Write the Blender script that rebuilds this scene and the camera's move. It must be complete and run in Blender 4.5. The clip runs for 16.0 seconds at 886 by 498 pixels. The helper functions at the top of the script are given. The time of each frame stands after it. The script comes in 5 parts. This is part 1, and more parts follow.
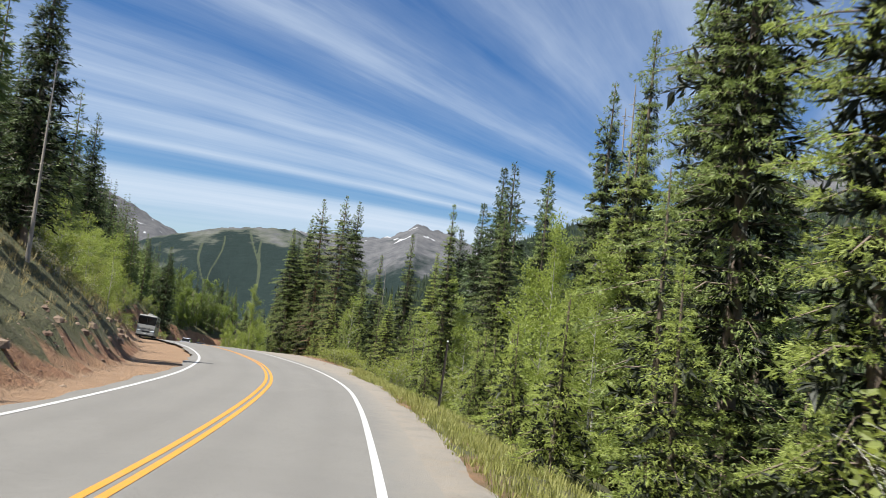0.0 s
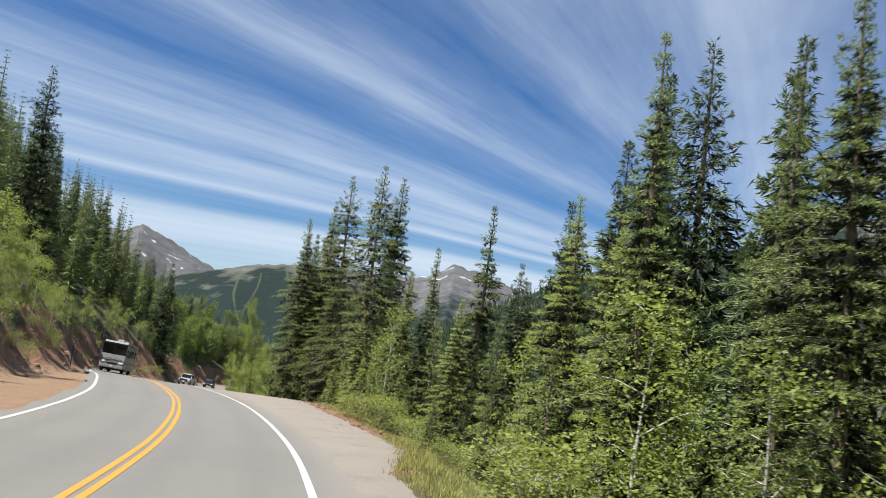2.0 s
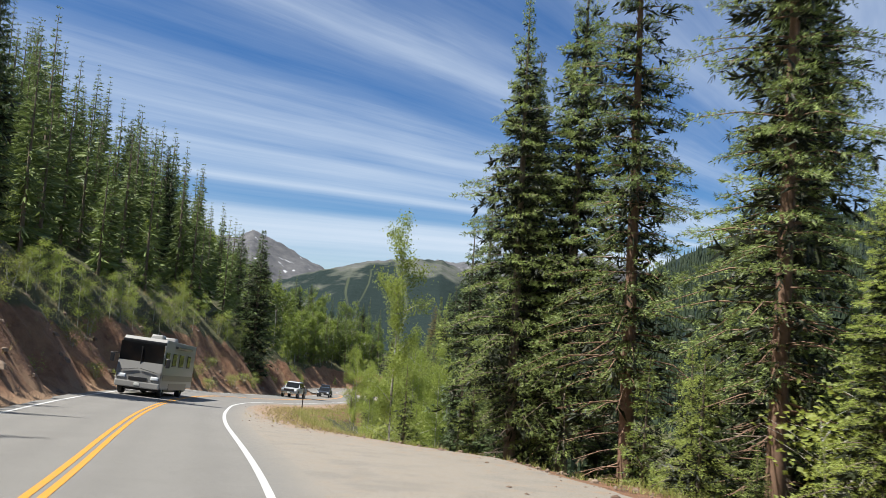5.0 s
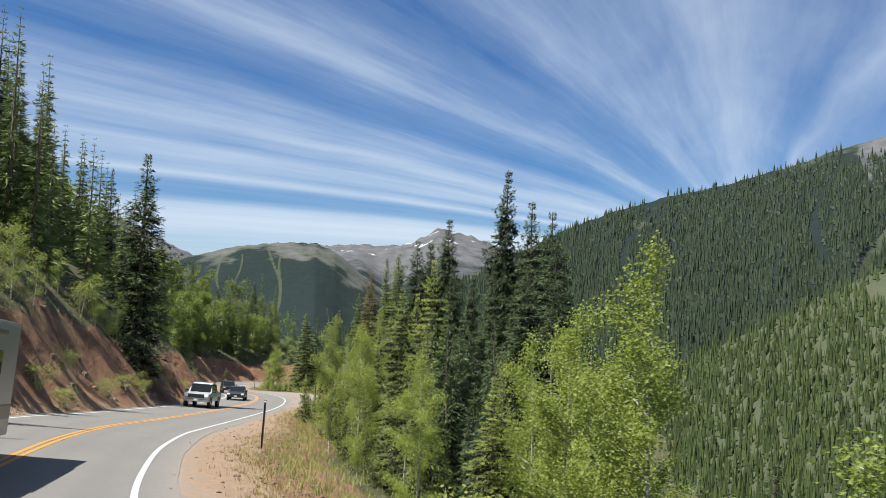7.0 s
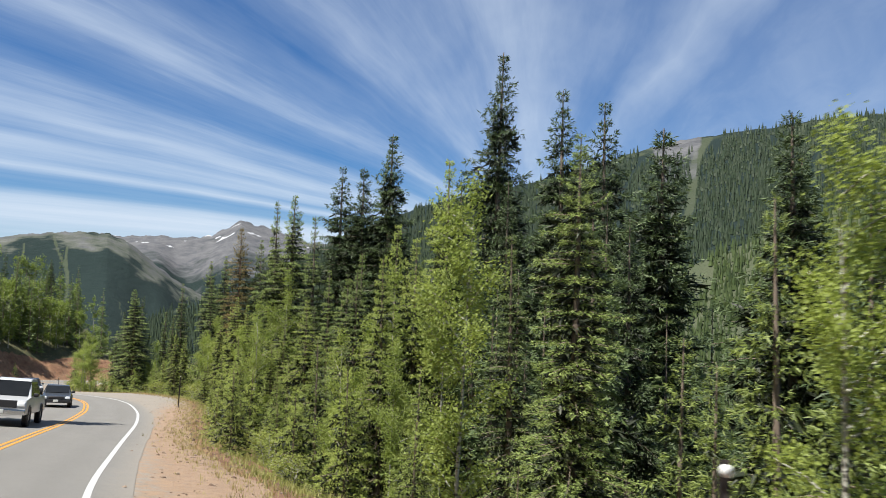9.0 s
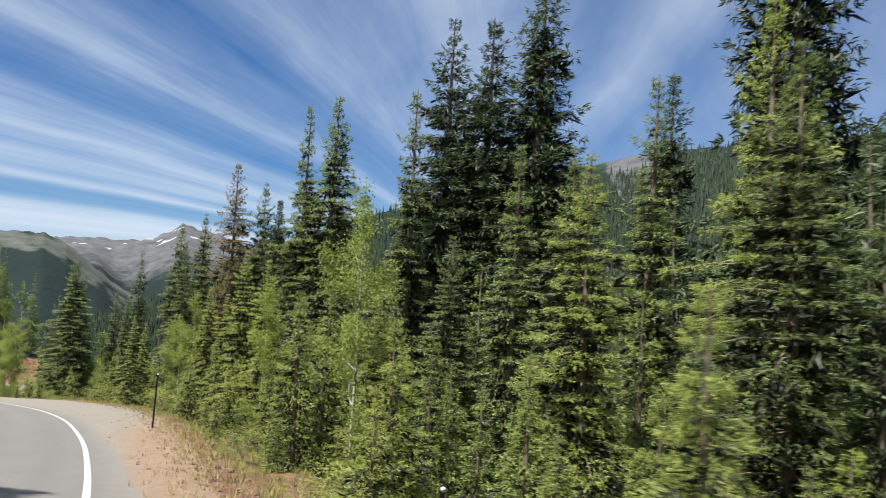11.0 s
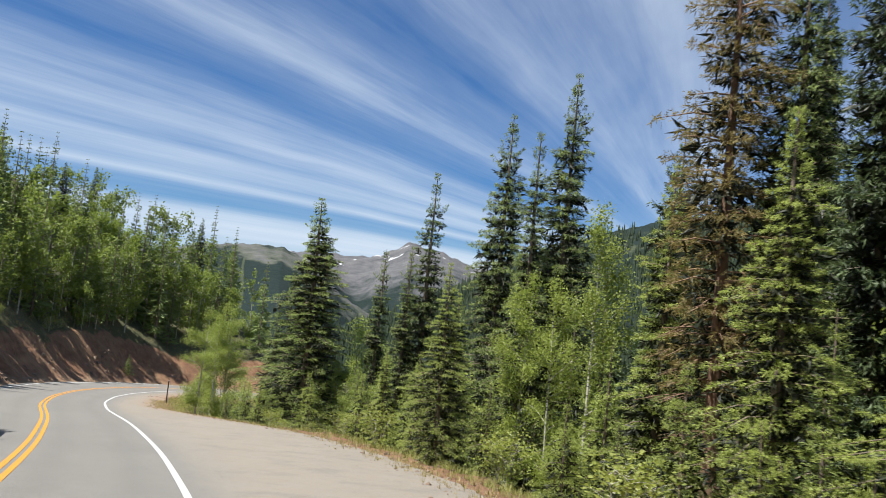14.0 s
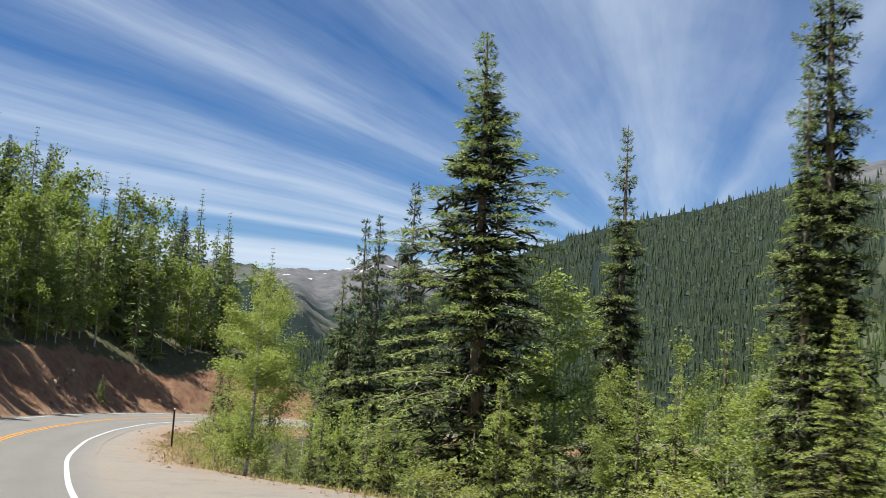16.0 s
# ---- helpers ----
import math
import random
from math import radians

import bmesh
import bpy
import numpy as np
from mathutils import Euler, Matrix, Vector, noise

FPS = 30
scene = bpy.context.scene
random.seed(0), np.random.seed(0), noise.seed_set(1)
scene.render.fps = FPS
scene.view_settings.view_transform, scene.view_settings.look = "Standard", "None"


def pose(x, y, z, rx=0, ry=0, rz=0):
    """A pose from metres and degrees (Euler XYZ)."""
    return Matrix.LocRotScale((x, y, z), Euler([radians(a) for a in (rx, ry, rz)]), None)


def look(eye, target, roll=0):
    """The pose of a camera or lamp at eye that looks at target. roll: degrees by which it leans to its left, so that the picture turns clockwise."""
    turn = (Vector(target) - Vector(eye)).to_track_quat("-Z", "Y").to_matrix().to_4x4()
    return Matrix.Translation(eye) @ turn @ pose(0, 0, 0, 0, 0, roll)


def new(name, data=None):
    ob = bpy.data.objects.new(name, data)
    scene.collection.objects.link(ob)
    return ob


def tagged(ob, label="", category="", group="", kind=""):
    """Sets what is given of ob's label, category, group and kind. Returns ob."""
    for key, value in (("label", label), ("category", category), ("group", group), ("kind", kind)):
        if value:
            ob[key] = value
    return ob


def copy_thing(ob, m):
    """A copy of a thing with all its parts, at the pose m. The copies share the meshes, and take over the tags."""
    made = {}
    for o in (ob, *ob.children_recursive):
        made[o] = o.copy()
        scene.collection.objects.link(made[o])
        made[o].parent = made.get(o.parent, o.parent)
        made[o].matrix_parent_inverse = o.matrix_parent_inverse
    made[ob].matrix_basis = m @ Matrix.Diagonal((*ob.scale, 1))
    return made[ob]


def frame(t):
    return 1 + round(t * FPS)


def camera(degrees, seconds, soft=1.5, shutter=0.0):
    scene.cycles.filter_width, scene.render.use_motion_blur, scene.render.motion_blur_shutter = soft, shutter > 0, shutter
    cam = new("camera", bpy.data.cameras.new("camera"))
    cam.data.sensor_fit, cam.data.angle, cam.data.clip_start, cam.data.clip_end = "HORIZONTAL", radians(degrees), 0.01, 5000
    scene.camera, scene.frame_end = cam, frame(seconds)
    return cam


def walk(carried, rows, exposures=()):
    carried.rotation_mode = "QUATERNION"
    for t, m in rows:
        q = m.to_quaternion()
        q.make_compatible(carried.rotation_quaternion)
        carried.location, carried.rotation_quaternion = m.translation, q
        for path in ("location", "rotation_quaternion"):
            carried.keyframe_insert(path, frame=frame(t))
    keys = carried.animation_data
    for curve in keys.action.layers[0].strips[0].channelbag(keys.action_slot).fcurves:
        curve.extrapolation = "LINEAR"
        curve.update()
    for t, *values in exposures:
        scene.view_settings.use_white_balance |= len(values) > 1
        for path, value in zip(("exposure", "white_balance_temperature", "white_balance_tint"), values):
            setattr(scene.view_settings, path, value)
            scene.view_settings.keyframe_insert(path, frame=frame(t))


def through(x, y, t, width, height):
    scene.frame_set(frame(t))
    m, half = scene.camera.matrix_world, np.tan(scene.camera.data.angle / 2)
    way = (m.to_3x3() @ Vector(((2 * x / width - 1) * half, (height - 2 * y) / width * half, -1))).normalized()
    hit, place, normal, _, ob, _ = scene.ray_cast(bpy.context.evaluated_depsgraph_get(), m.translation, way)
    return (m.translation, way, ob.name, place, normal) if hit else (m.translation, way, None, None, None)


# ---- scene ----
cam = camera(50.8, 16.0, soft=0.85, shutter=0.13)
METRES, EYE, TILT, LEAN, TURN = 260.0, 1.82, 4.0, -6.3, 0.0
ROWS = [
    (0.0, 0.0, 0.0, 0.0, 0.0, 0.0, 0.0),
    (0.5, -0.0026, 0.0331, -0.0034, -1.25, -0.24, -0.05),
    (1.0, -0.0056, 0.0663, -0.0067, -1.37, -0.07, -0.01),
    (1.5, -0.0092, 0.0993, -0.0098, 0.14, 0.91, -0.25),
    (2.0, -0.0138, 0.1318, -0.0129, 2.18, 2.51, -0.91),
    (2.5, -0.0193, 0.1629, -0.0155, 3.46, 2.58, -0.56),
    (3.0, -0.0261, 0.1941, -0.0178, 4.96, 2.51, 0.45),
    (3.5, -0.0339, 0.2249, -0.0202, 6.74, 2.51, 1.69),
    (4.0, -0.0429, 0.2553, -0.0225, 8.37, 2.45, 2.83),
    (4.5, -0.053, 0.2852, -0.0248, 9.27, 2.27, 3.13),
    (5.0, -0.064, 0.3138, -0.0268, 8.82, 1.97, 2.91),
    (7.5, -0.1338, 0.4825, -0.04, -1.49, -0.08, 4.67),
    (8.0, -0.1445, 0.5115, -0.0433, -4.0, -0.52, 4.61),
    (10.5, -0.1765, 0.6638, -0.0642, -18.5, -0.16, 1.84),
    (11.0, -0.1785, 0.6892, -0.0673, -14.56, -0.1, 1.76),
    (11.5, -0.1807, 0.7155, -0.0705, -10.92, 0.08, 1.66),
    (12.0, -0.1834, 0.7425, -0.0736, -8.13, 0.32, 1.53),
    (12.5, -0.1865, 0.7699, -0.0768, -5.72, 0.7, 1.37),
    (13.0, -0.1903, 0.7979, -0.0799, -3.66, 1.05, 1.02),
    (13.5, -0.1953, 0.8253, -0.0827, -2.17, 1.24, 0.5),
    (14.0, -0.2012, 0.8527, -0.0858, -1.18, 1.51, 0.19),
    (14.5, -0.2084, 0.8805, -0.0888, -0.34, 1.8, 0.33),
    (15.0, -0.2166, 0.9077, -0.0918, 0.16, 2.06, 0.99),
    (15.5, -0.2261, 0.9336, -0.0943, -0.89, 2.13, 2.0),
    (16.0, -0.2365, 0.9603, -0.0969, -3.07, 2.1, 2.76),
]
walk(cam, [(t, pose(0, 0, EYE, TILT, LEAN, TURN) @ pose(METRES * x, METRES * y, METRES * z, 90 + pitch, roll, yaw)) for t, x, y, z, yaw, pitch, roll in ROWS])

# ---- world and sun ----
SUN_AZ, SUN_EL = radians(-122), radians(63)   # azimuth from +y towards +x
sun_dir = Vector((math.sin(SUN_AZ) * math.cos(SUN_EL), math.cos(SUN_AZ) * math.cos(SUN_EL), math.sin(SUN_EL)))
sun = new("sun", bpy.data.lights.new("sun", "SUN"))
sun.data.energy, sun.data.angle, sun.data.color = 5.0, radians(0.6), (1.0, 0.965, 0.90)
sun.matrix_world = look(sun_dir * 100, (0, 0, 0))
scene.view_settings.exposure = 0.95


class Nodes:
    """Small helper to write node trees in few lines."""

    def __init__(self, tree):
        self.tree = tree
        tree.nodes.clear()

    def add(self, kind, inputs=None, **settings):
        n = self.tree.nodes.new(kind)
        for k, v in settings.items():
            setattr(n, k, v)
        for k, v in (inputs or {}).items():
            if isinstance(v, bpy.types.NodeSocket):
                self.tree.links.new(v, n.inputs[k])
            else:
                n.inputs[k].default_value = v
        return n

    def math(self, op, a, b=0.0, clamp=False):
        n = self.add("ShaderNodeMath", {0: a, 1: b}, operation=op, use_clamp=clamp)
        return n.outputs[0]

    def mix(self, f, a, b):
        n = self.add("ShaderNodeMix", {0: f, 6: a, 7: b}, data_type="RGBA")
        return n.outputs[2]

    def noise(self, vec, scale, detail=4.0, rough=0.55, distort=0.0):
        n = self.add("ShaderNodeTexNoise", {"Vector": vec, "Scale": scale, "Detail": detail, "Roughness": rough, "Distortion": distort})
        return n.outputs[0]

    def ramp(self, f, stops):
        n = self.add("ShaderNodeValToRGB", {0: f})
        e = n.color_ramp.elements
        while len(e) < len(stops):
            e.new(0.5)
        for el, (p, c) in zip(e, stops):
            el.position, el.color = p, (*c, 1) if len(c) == 3 else c
        return n.outputs[0]


def grey(v):
    return (v, v, v)


world = bpy.data.worlds.new("sky")
scene.world = world
world.use_nodes = True
w = Nodes(world.node_tree)
sky = w.add("ShaderNodeTexSky", sky_type="NISHITA", sun_disc=False, sun_elevation=SUN_EL, sun_rotation=SUN_AZ, altitude=3000, air_density=1.25, dust_density=0.25, ozone_density=3.0)
co = w.add("ShaderNodeTexCoord").outputs["Generated"]
sep = w.add("ShaderNodeSeparateXYZ", {0: co})
FAN_AZ, FAN_EL = radians(16.5), 0.058       # where the streaks of high cloud run together
ahead = w.math("ADD", w.math("MULTIPLY", sep.outputs[0], math.sin(FAN_AZ)), w.math("MULTIPLY", sep.outputs[1], math.cos(FAN_AZ)))
aside = w.math("SUBTRACT", w.math("MULTIPLY", sep.outputs[1], math.sin(FAN_AZ)), w.math("MULTIPLY", sep.outputs[0], math.cos(FAN_AZ)))
high = w.math("MAXIMUM", w.math("SUBTRACT", sep.outputs[2], w.math("MULTIPLY", ahead, FAN_EL)), 0.004)
over = w.math("DIVIDE", w.math("MULTIPLY", high, high), w.math("ADD", high, 0.12))        # the lowest streaks lie flatter
fan = w.math("DIVIDE", w.math("ARCTAN2", over, aside), math.pi)            # 0 low on one side, 0.5 overhead, 1 low on the other
far = w.math("MULTIPLY", w.math("LOGARITHM", w.math("ADD", w.math("MULTIPLY", over, over), w.math("MULTIPLY", aside, aside)), math.e), 0.5)
line = w.add("ShaderNodeCombineXYZ", {0: fan, 1: far, 2: 0.0}).outputs[0]
drift = w.noise(w.add("ShaderNodeMapping", {0: line, "Scale": (9.0, 1.6, 1), "Location": (3.1, 0.4, 0)}).outputs[0], 1.0, 3.0, 0.5)
bent = w.math("ADD", fan, w.math("MULTIPLY", w.math("SUBTRACT", drift, 0.5), w.math("MULTIPLY", fan, 0.14)))
bands = w.ramp(bent, [(0.0, grey(0.42)), (0.0024, grey(0.46)), (0.0061, grey(0.96)), (0.0104, grey(0.92)), (0.0148, grey(0.20)), (0.0198, grey(0.12)), (0.0238, grey(0.82)), (0.0279, grey(0.28)), (0.0331, grey(0.74)),
                      (0.0384, grey(0.42)), (0.0456, grey(0.70)), (0.0549, grey(0.44)), (0.0636, grey(0.46)), (0.0754, grey(0.08)), (0.0916, grey(0.24)), (0.1055, grey(0.48)), (0.1282, grey(0.28)), (0.164, grey(0.12)),
                      (0.2154, grey(0.46)), (0.2747, grey(0.40)), (0.3462, grey(0.40)), (0.4263, grey(0.58)), (0.52, grey(0.50)), (0.6074, grey(0.34)), (0.6775, grey(0.26)), (0.7373, grey(0.54)), (0.7962, grey(0.26)),
                      (0.8945, grey(0.36)), (1.0, grey(0.42))])
spread_out = w.math("LOGARITHM", w.math("ADD", bent, 0.012), math.e)              # streaks grow broader overhead
comb = w.add("ShaderNodeCombineXYZ", {0: spread_out, 1: far, 2: 0.0}).outputs[0]
fine = w.noise(w.add("ShaderNodeMapping", {0: comb, "Scale": (5.5, 1.0, 1)}).outputs[0], 1.0, 6.0, 0.6)
wisps = w.noise(w.add("ShaderNodeMapping", {0: comb, "Scale": (15.0, 2.6, 1)}).outputs[0], 1.0, 5.0, 0.65)
patchy = w.noise(w.add("ShaderNodeMapping", {0: comb, "Scale": (1.5, 1.7, 1), "Location": (1.7, 5.2, 0)}).outputs[0], 1.0, 4.0, 0.55)
soft = w.ramp(bent, [(0.06, grey(1.0)), (0.26, grey(0.5)), (0.74, grey(0.5)), (0.94, grey(1.0))])     # smoother veils overhead
cover = w.math("ADD", bands, w.math("MULTIPLY", w.math("MULTIPLY", w.math("SUBTRACT", fine, 0.5), 0.60), soft))
cover = w.math("ADD", cover, w.math("MULTIPLY", w.math("MULTIPLY", w.math("SUBTRACT", wisps, 0.5), 0.34), soft))
cover = w.math("ADD", cover, w.math("MULTIPLY", w.math("SUBTRACT", patchy, 0.5), 0.42))
amount = w.ramp(cover, [(0.02, grey(0.03)), (0.30, grey(0.20)), (0.60, grey(0.55)), (1.0, grey(0.96))])
cloud_col = w.add("ShaderNodeRGB")
cloud_col.outputs[0].default_value = (6.7, 7.75, 9.1, 1)
deep = w.add("ShaderNodeHueSaturation", {"Hue": 0.508, "Saturation": 1.36, "Value": 1.0, "Color": sky.outputs[0]}).outputs[0]
sky_col = w.mix(amount, deep, cloud_col.outputs[0])
bg = w.add("ShaderNodeBackground", {0: sky_col, 1: 0.053})
w.add("ShaderNodeOutputWorld", {0: bg.outputs[0]})


# ---- materials ----
def material(name, build, rough=0.9, bump=0.02):
    m = bpy.data.materials.new(name)
    m.use_nodes = True
    n = Nodes(m.node_tree)
    pos = n.add("ShaderNodeNewGeometry").outputs["Position"]
    color, height, roughness, extra = (build(n, pos) + (None, None, None))[:4]
    ins = {"Base Color": color, "Roughness": rough if roughness is None else roughness}
    if height is not None:
        ins["Normal"] = n.add("ShaderNodeBump", {"Height": height, "Strength": 0.7, "Distance": bump}).outputs[0]
    ins.update(extra or {})
    p = n.add("ShaderNodeBsdfPrincipled", ins)
    n.add("ShaderNodeOutputMaterial", {0: p.outputs[0]})
    return m


def obj_rand(n):
    return n.add("ShaderNodeObjectInfo").outputs["Random"]


def asphalt_look(n, pos):
    big = n.noise(pos, 0.25, 3)
    mid = n.noise(pos, 2.2, 5, 0.65)
    fine = n.noise(pos, 60.0, 3, 0.7)
    c = n.mix(big, (0.141, 0.134, 0.124, 1), (0.183, 0.175, 0.159, 1))
    c = n.mix(n.math("MULTIPLY", mid, 0.35), c, (0.105, 0.101, 0.095, 1))
    across = n.add("ShaderNodeAttribute", attribute_name="across").outputs["Fac"]
    lane = n.math("ABSOLUTE", n.math("SUBTRACT", n.math("ABSOLUTE", across), 1.66))      # distance from the lane's middle
    track = n.ramp(n.math("ADD", n.math("ABSOLUTE", n.math("SUBTRACT", lane, 0.80)), n.math("MULTIPLY", n.math("SUBTRACT", big, 0.5), 0.5)), [(0.05, grey(0.4)), (0.5, grey(0.0))])
    c = n.mix(track, c, (0.118, 0.112, 0.103, 1))
    patch = n.ramp(n.noise(n.add("ShaderNodeMapping", {0: pos, "Scale": (0.5, 0.14, 1)}).outputs[0], 1.0, 3), [(0.58, grey(0.0)), (0.61, grey(0.35))])
    c = n.mix(patch, c, (0.127, 0.120, 0.110, 1))
    crack = n.noise(pos, 0.9, 8, 0.8, 1.5)
    c = n.mix(n.ramp(n.math("ABSOLUTE", n.math("SUBTRACT", crack, 0.5)), [(0.0, grey(0.7)), (0.006, grey(0.0))]), c, (0.055, 0.051, 0.047, 1))
    dust = n.ramp(n.math("MULTIPLY", n.math("ADD", across, n.math("MULTIPLY", n.math("SUBTRACT", mid, 0.5), 1.3)), 0.2), [(3.45 / 5, grey(0.0)), (4.2 / 5, grey(0.85))])
    c = n.mix(dust, c, (0.205, 0.182, 0.152, 1))         # gravel dust blown over the edge
    c = n.mix(n.math("MULTIPLY", fine, 0.35), c, (0.219, 0.212, 0.191, 1))
    return c, fine, 0.85


def gravel_look(n, pos):
    """Compacted grey-tan gravel with tracks and washes; redder where the dirt attribute says so."""
    red = n.add("ShaderNodeAttribute", attribute_name="dirt").outputs["Fac"]
    big = n.noise(pos, 0.35, 4)
    mid = n.noise(pos, 2.4, 6, 0.72)
    fine = n.noise(pos, 28.0, 5, 0.75)
    c = n.mix(big, (0.172, 0.153, 0.130, 1), (0.228, 0.203, 0.170, 1))
    c = n.mix(n.ramp(mid, [(0.45, grey(0)), (0.7, grey(0.6))]), c, (0.206, 0.161, 0.111, 1))
    c = n.mix(n.ramp(n.noise(pos, 0.8, 4, 0.6), [(0.5, grey(0)), (0.66, grey(0.5))]), c, (0.118, 0.110, 0.100, 1))
    c = n.mix(n.ramp(n.math("ADD", n.math("ADD", red, 0.5), n.math("MULTIPLY", n.math("SUBTRACT", mid, 0.5), 0.25)), [(0.06, grey(0.95)), (0.4, grey(0))]), c, (0.168, 0.160, 0.148, 1))
    k = n.math("ADD", red, n.math("MULTIPLY", n.math("SUBTRACT", mid, 0.5), 1.6))
    dirt = n.mix(n.ramp(mid, [(0.3, grey(0)), (0.7, grey(1))]), (0.165, 0.086, 0.042, 1), (0.29, 0.180, 0.098, 1))
    c = n.mix(n.ramp(k, [(0.4, grey(0)), (0.7, grey(0.9))]), c, dirt)
    c = n.mix(n.ramp(fine, [(0.4, grey(0)), (0.75, grey(0.55))]), c, (0.344, 0.315, 0.269, 1))
    c = n.mix(n.ramp(fine, [(0.25, grey(0.5)), (0.45, grey(0.0))]), c, (0.103, 0.082, 0.060, 1))
    return c, n.math("ADD", fine, mid)


def paint_look(col):
    def f(n, pos):
        worn = n.noise(pos, 6.0, 6, 0.75)
        fine = n.noise(pos, 50.0, 3, 0.7)
        k = n.ramp(worn, [(0.30, grey(0.5)), (0.46, grey(0.0))])
        return n.mix(k, (*col, 1), (0.26, 0.25, 0.24, 1)), fine, 0.6
    return f


def ground_look(n, pos):
    """Red-brown earth on steep faces, grass and litter on the rest."""
    nor = n.add("ShaderNodeNewGeometry").outputs["True Normal"]
    up = n.add("ShaderNodeSeparateXYZ", {0: nor}).outputs[2]
    a = n.noise(pos, 0.22, 5, 0.6)
    b = n.noise(pos, 1.3, 6, 0.7)
    c = n.noise(pos, 9.0, 5, 0.7)
    earth = n.mix(n.ramp(b, [(0.3, grey(0)), (0.7, grey(1))]), (0.105, 0.046, 0.025, 1), (0.285, 0.150, 0.078, 1))
    earth = n.mix(n.ramp(n.noise(pos, 0.5, 3), [(0.45, grey(0)), (0.65, grey(0.6))]), earth, (0.275, 0.170, 0.092, 1))
    earth = n.mix(n.ramp(c, [(0.5, grey(0)), (0.75, grey(0.4))]), earth, (0.30, 0.195, 0.12, 1))
    grass = n.mix(c, (0.030, 0.040, 0.013, 1), (0.114, 0.109, 0.042, 1))
    grass = n.mix(n.ramp(b, [(0.45, grey(0)), (0.7, grey(0.6))]), grass, (0.114, 0.095, 0.053, 1))
    att = n.add("ShaderNodeAttribute", attribute_name="earth").outputs["Fac"]
    k = n.math("ADD", att, n.math("MULTIPLY", n.math("SUBTRACT", a, 0.5), 1.1))
    k = n.ramp(k, [(0.40, grey(0)), (0.6, grey(1))])
    sandy = n.mix(b, (0.21, 0.125, 0.068, 1), (0.33, 0.225, 0.14, 1))      # the open dirt beside the asphalt
    earth = n.mix(n.ramp(att, [(0.88, grey(0)), (0.97, grey(0.85))]), earth, sandy)
    return n.mix(k, grass, earth), n.math("ADD", n.math("MULTIPLY", b, 1.6), n.math("MULTIPLY", c, 0.5))


def bark_look(n, pos):
    c = n.add("ShaderNodeTexNoise", {"Vector": n.add("ShaderNodeMapping", {0: pos, "Scale": (8, 8, 1.2)}).outputs[0], "Scale": 2.0, "Detail": 5.0}).outputs[0]
    return n.mix(c, (0.075, 0.055, 0.042, 1), (0.26, 0.205, 0.16, 1)), c


def aspen_bark_look(n, pos):
    c = n.add("ShaderNodeTexNoise", {"Vector": n.add("ShaderNodeMapping", {0: pos, "Scale": (2, 2, 6)}).outputs[0], "Scale": 3.0, "Detail": 5.0}).outputs[0]
    return n.mix(n.ramp(c, [(0.52, grey(0)), (0.62, grey(1))]), (0.42, 0.41, 0.35, 1), (0.08, 0.07, 0.06, 1)), c


def leaf_material(name, dark, light, through, share):
    m = bpy.data.materials.new(name)
    m.use_nodes = True
    n = Nodes(m.node_tree)
    geo = n.add("ShaderNodeNewGeometry")
    per = geo.outputs["Random Per Island"]
    big = n.noise(geo.outputs["Position"], 0.5, 2)
    c = n.mix(per, (*dark, 1), (*light, 1))
    who = obj_rand(n)
    c = n.mix(n.ramp(who, [(0.0, grey(0.45)), (0.45, grey(0.0))]), c, (dark[0] * 1.1, dark[1] * 1.1, dark[2] * 1.5, 1))
    c = n.mix(n.ramp(who, [(0.5, grey(0.0)), (1.0, grey(0.4))]), c, (light[0] * 1.1, light[1] * 1.12, light[2] * 0.9, 1))
    c = n.mix(n.math("MULTIPLY", big, 0.3), c, (light[0] * 1.25, light[1] * 1.05, light[2] * 0.8, 1))
    d = n.add("ShaderNodeBsdfPrincipled", {"Base Color": c, "Roughness": 0.55, "Specular IOR Level": 0.35})
    t = n.add("ShaderNodeBsdfTranslucent", {0: n.mix(0.6, c, (*through, 1))})
    s = n.add("ShaderNodeMixShader", {0: share, 1: d.outputs[0], 2: t.outputs[0]})
    n.add("ShaderNodeOutputMaterial", {0: s.outputs[0]})
    return m


def plain(name, col, rough=0.6, metal=0.0, vary=0.12, scale=3.0):
    def f(n, pos):
        k = n.noise(pos, scale, 5, 0.65)
        lo, hi = [tuple(x * s for x in col) for s in (1 - vary, 1 + vary)]
        return n.mix(k, (*lo, 1), (*hi, 1)), None, rough, {"Metallic": metal}
    return material(name, f)


M_ASPHALT = material("asphalt", asphalt_look)
M_GRAVEL = material("gravel", gravel_look, bump=0.035)
M_WHITE = material("white road paint", paint_look((0.47, 0.47, 0.455)))
M_YELLOW = material("yellow road paint", paint_look((0.53, 0.235, 0.02)))
M_GROUND = material("ground", ground_look, bump=0.5)
M_BARK = material("spruce bark", bark_look)
M_REDBARK = plain("red-brown bark", (0.19, 0.115, 0.075), 0.9, vary=0.45, scale=9)
M_GREYWOOD = plain("dead wood", (0.30, 0.27, 0.235), 0.9, vary=0.4, scale=8)
M_ASPENBARK = material("aspen bark", aspen_bark_look)
# darker copy of the spruce needles, shade put into the colour
M_SHADESPRUCE = leaf_material("spruce needles", (0.023, 0.043, 0.021), (0.108, 0.156, 0.062), (0.17, 0.23, 0.07), 0.13)
# brighter copy of the same needles, sunlight put into the colour
M_SUNSPRUCE = leaf_material("sunlit spruce needles", (0.036, 0.064, 0.028), (0.265, 0.340, 0.112), (0.36, 0.46, 0.115), 0.24)
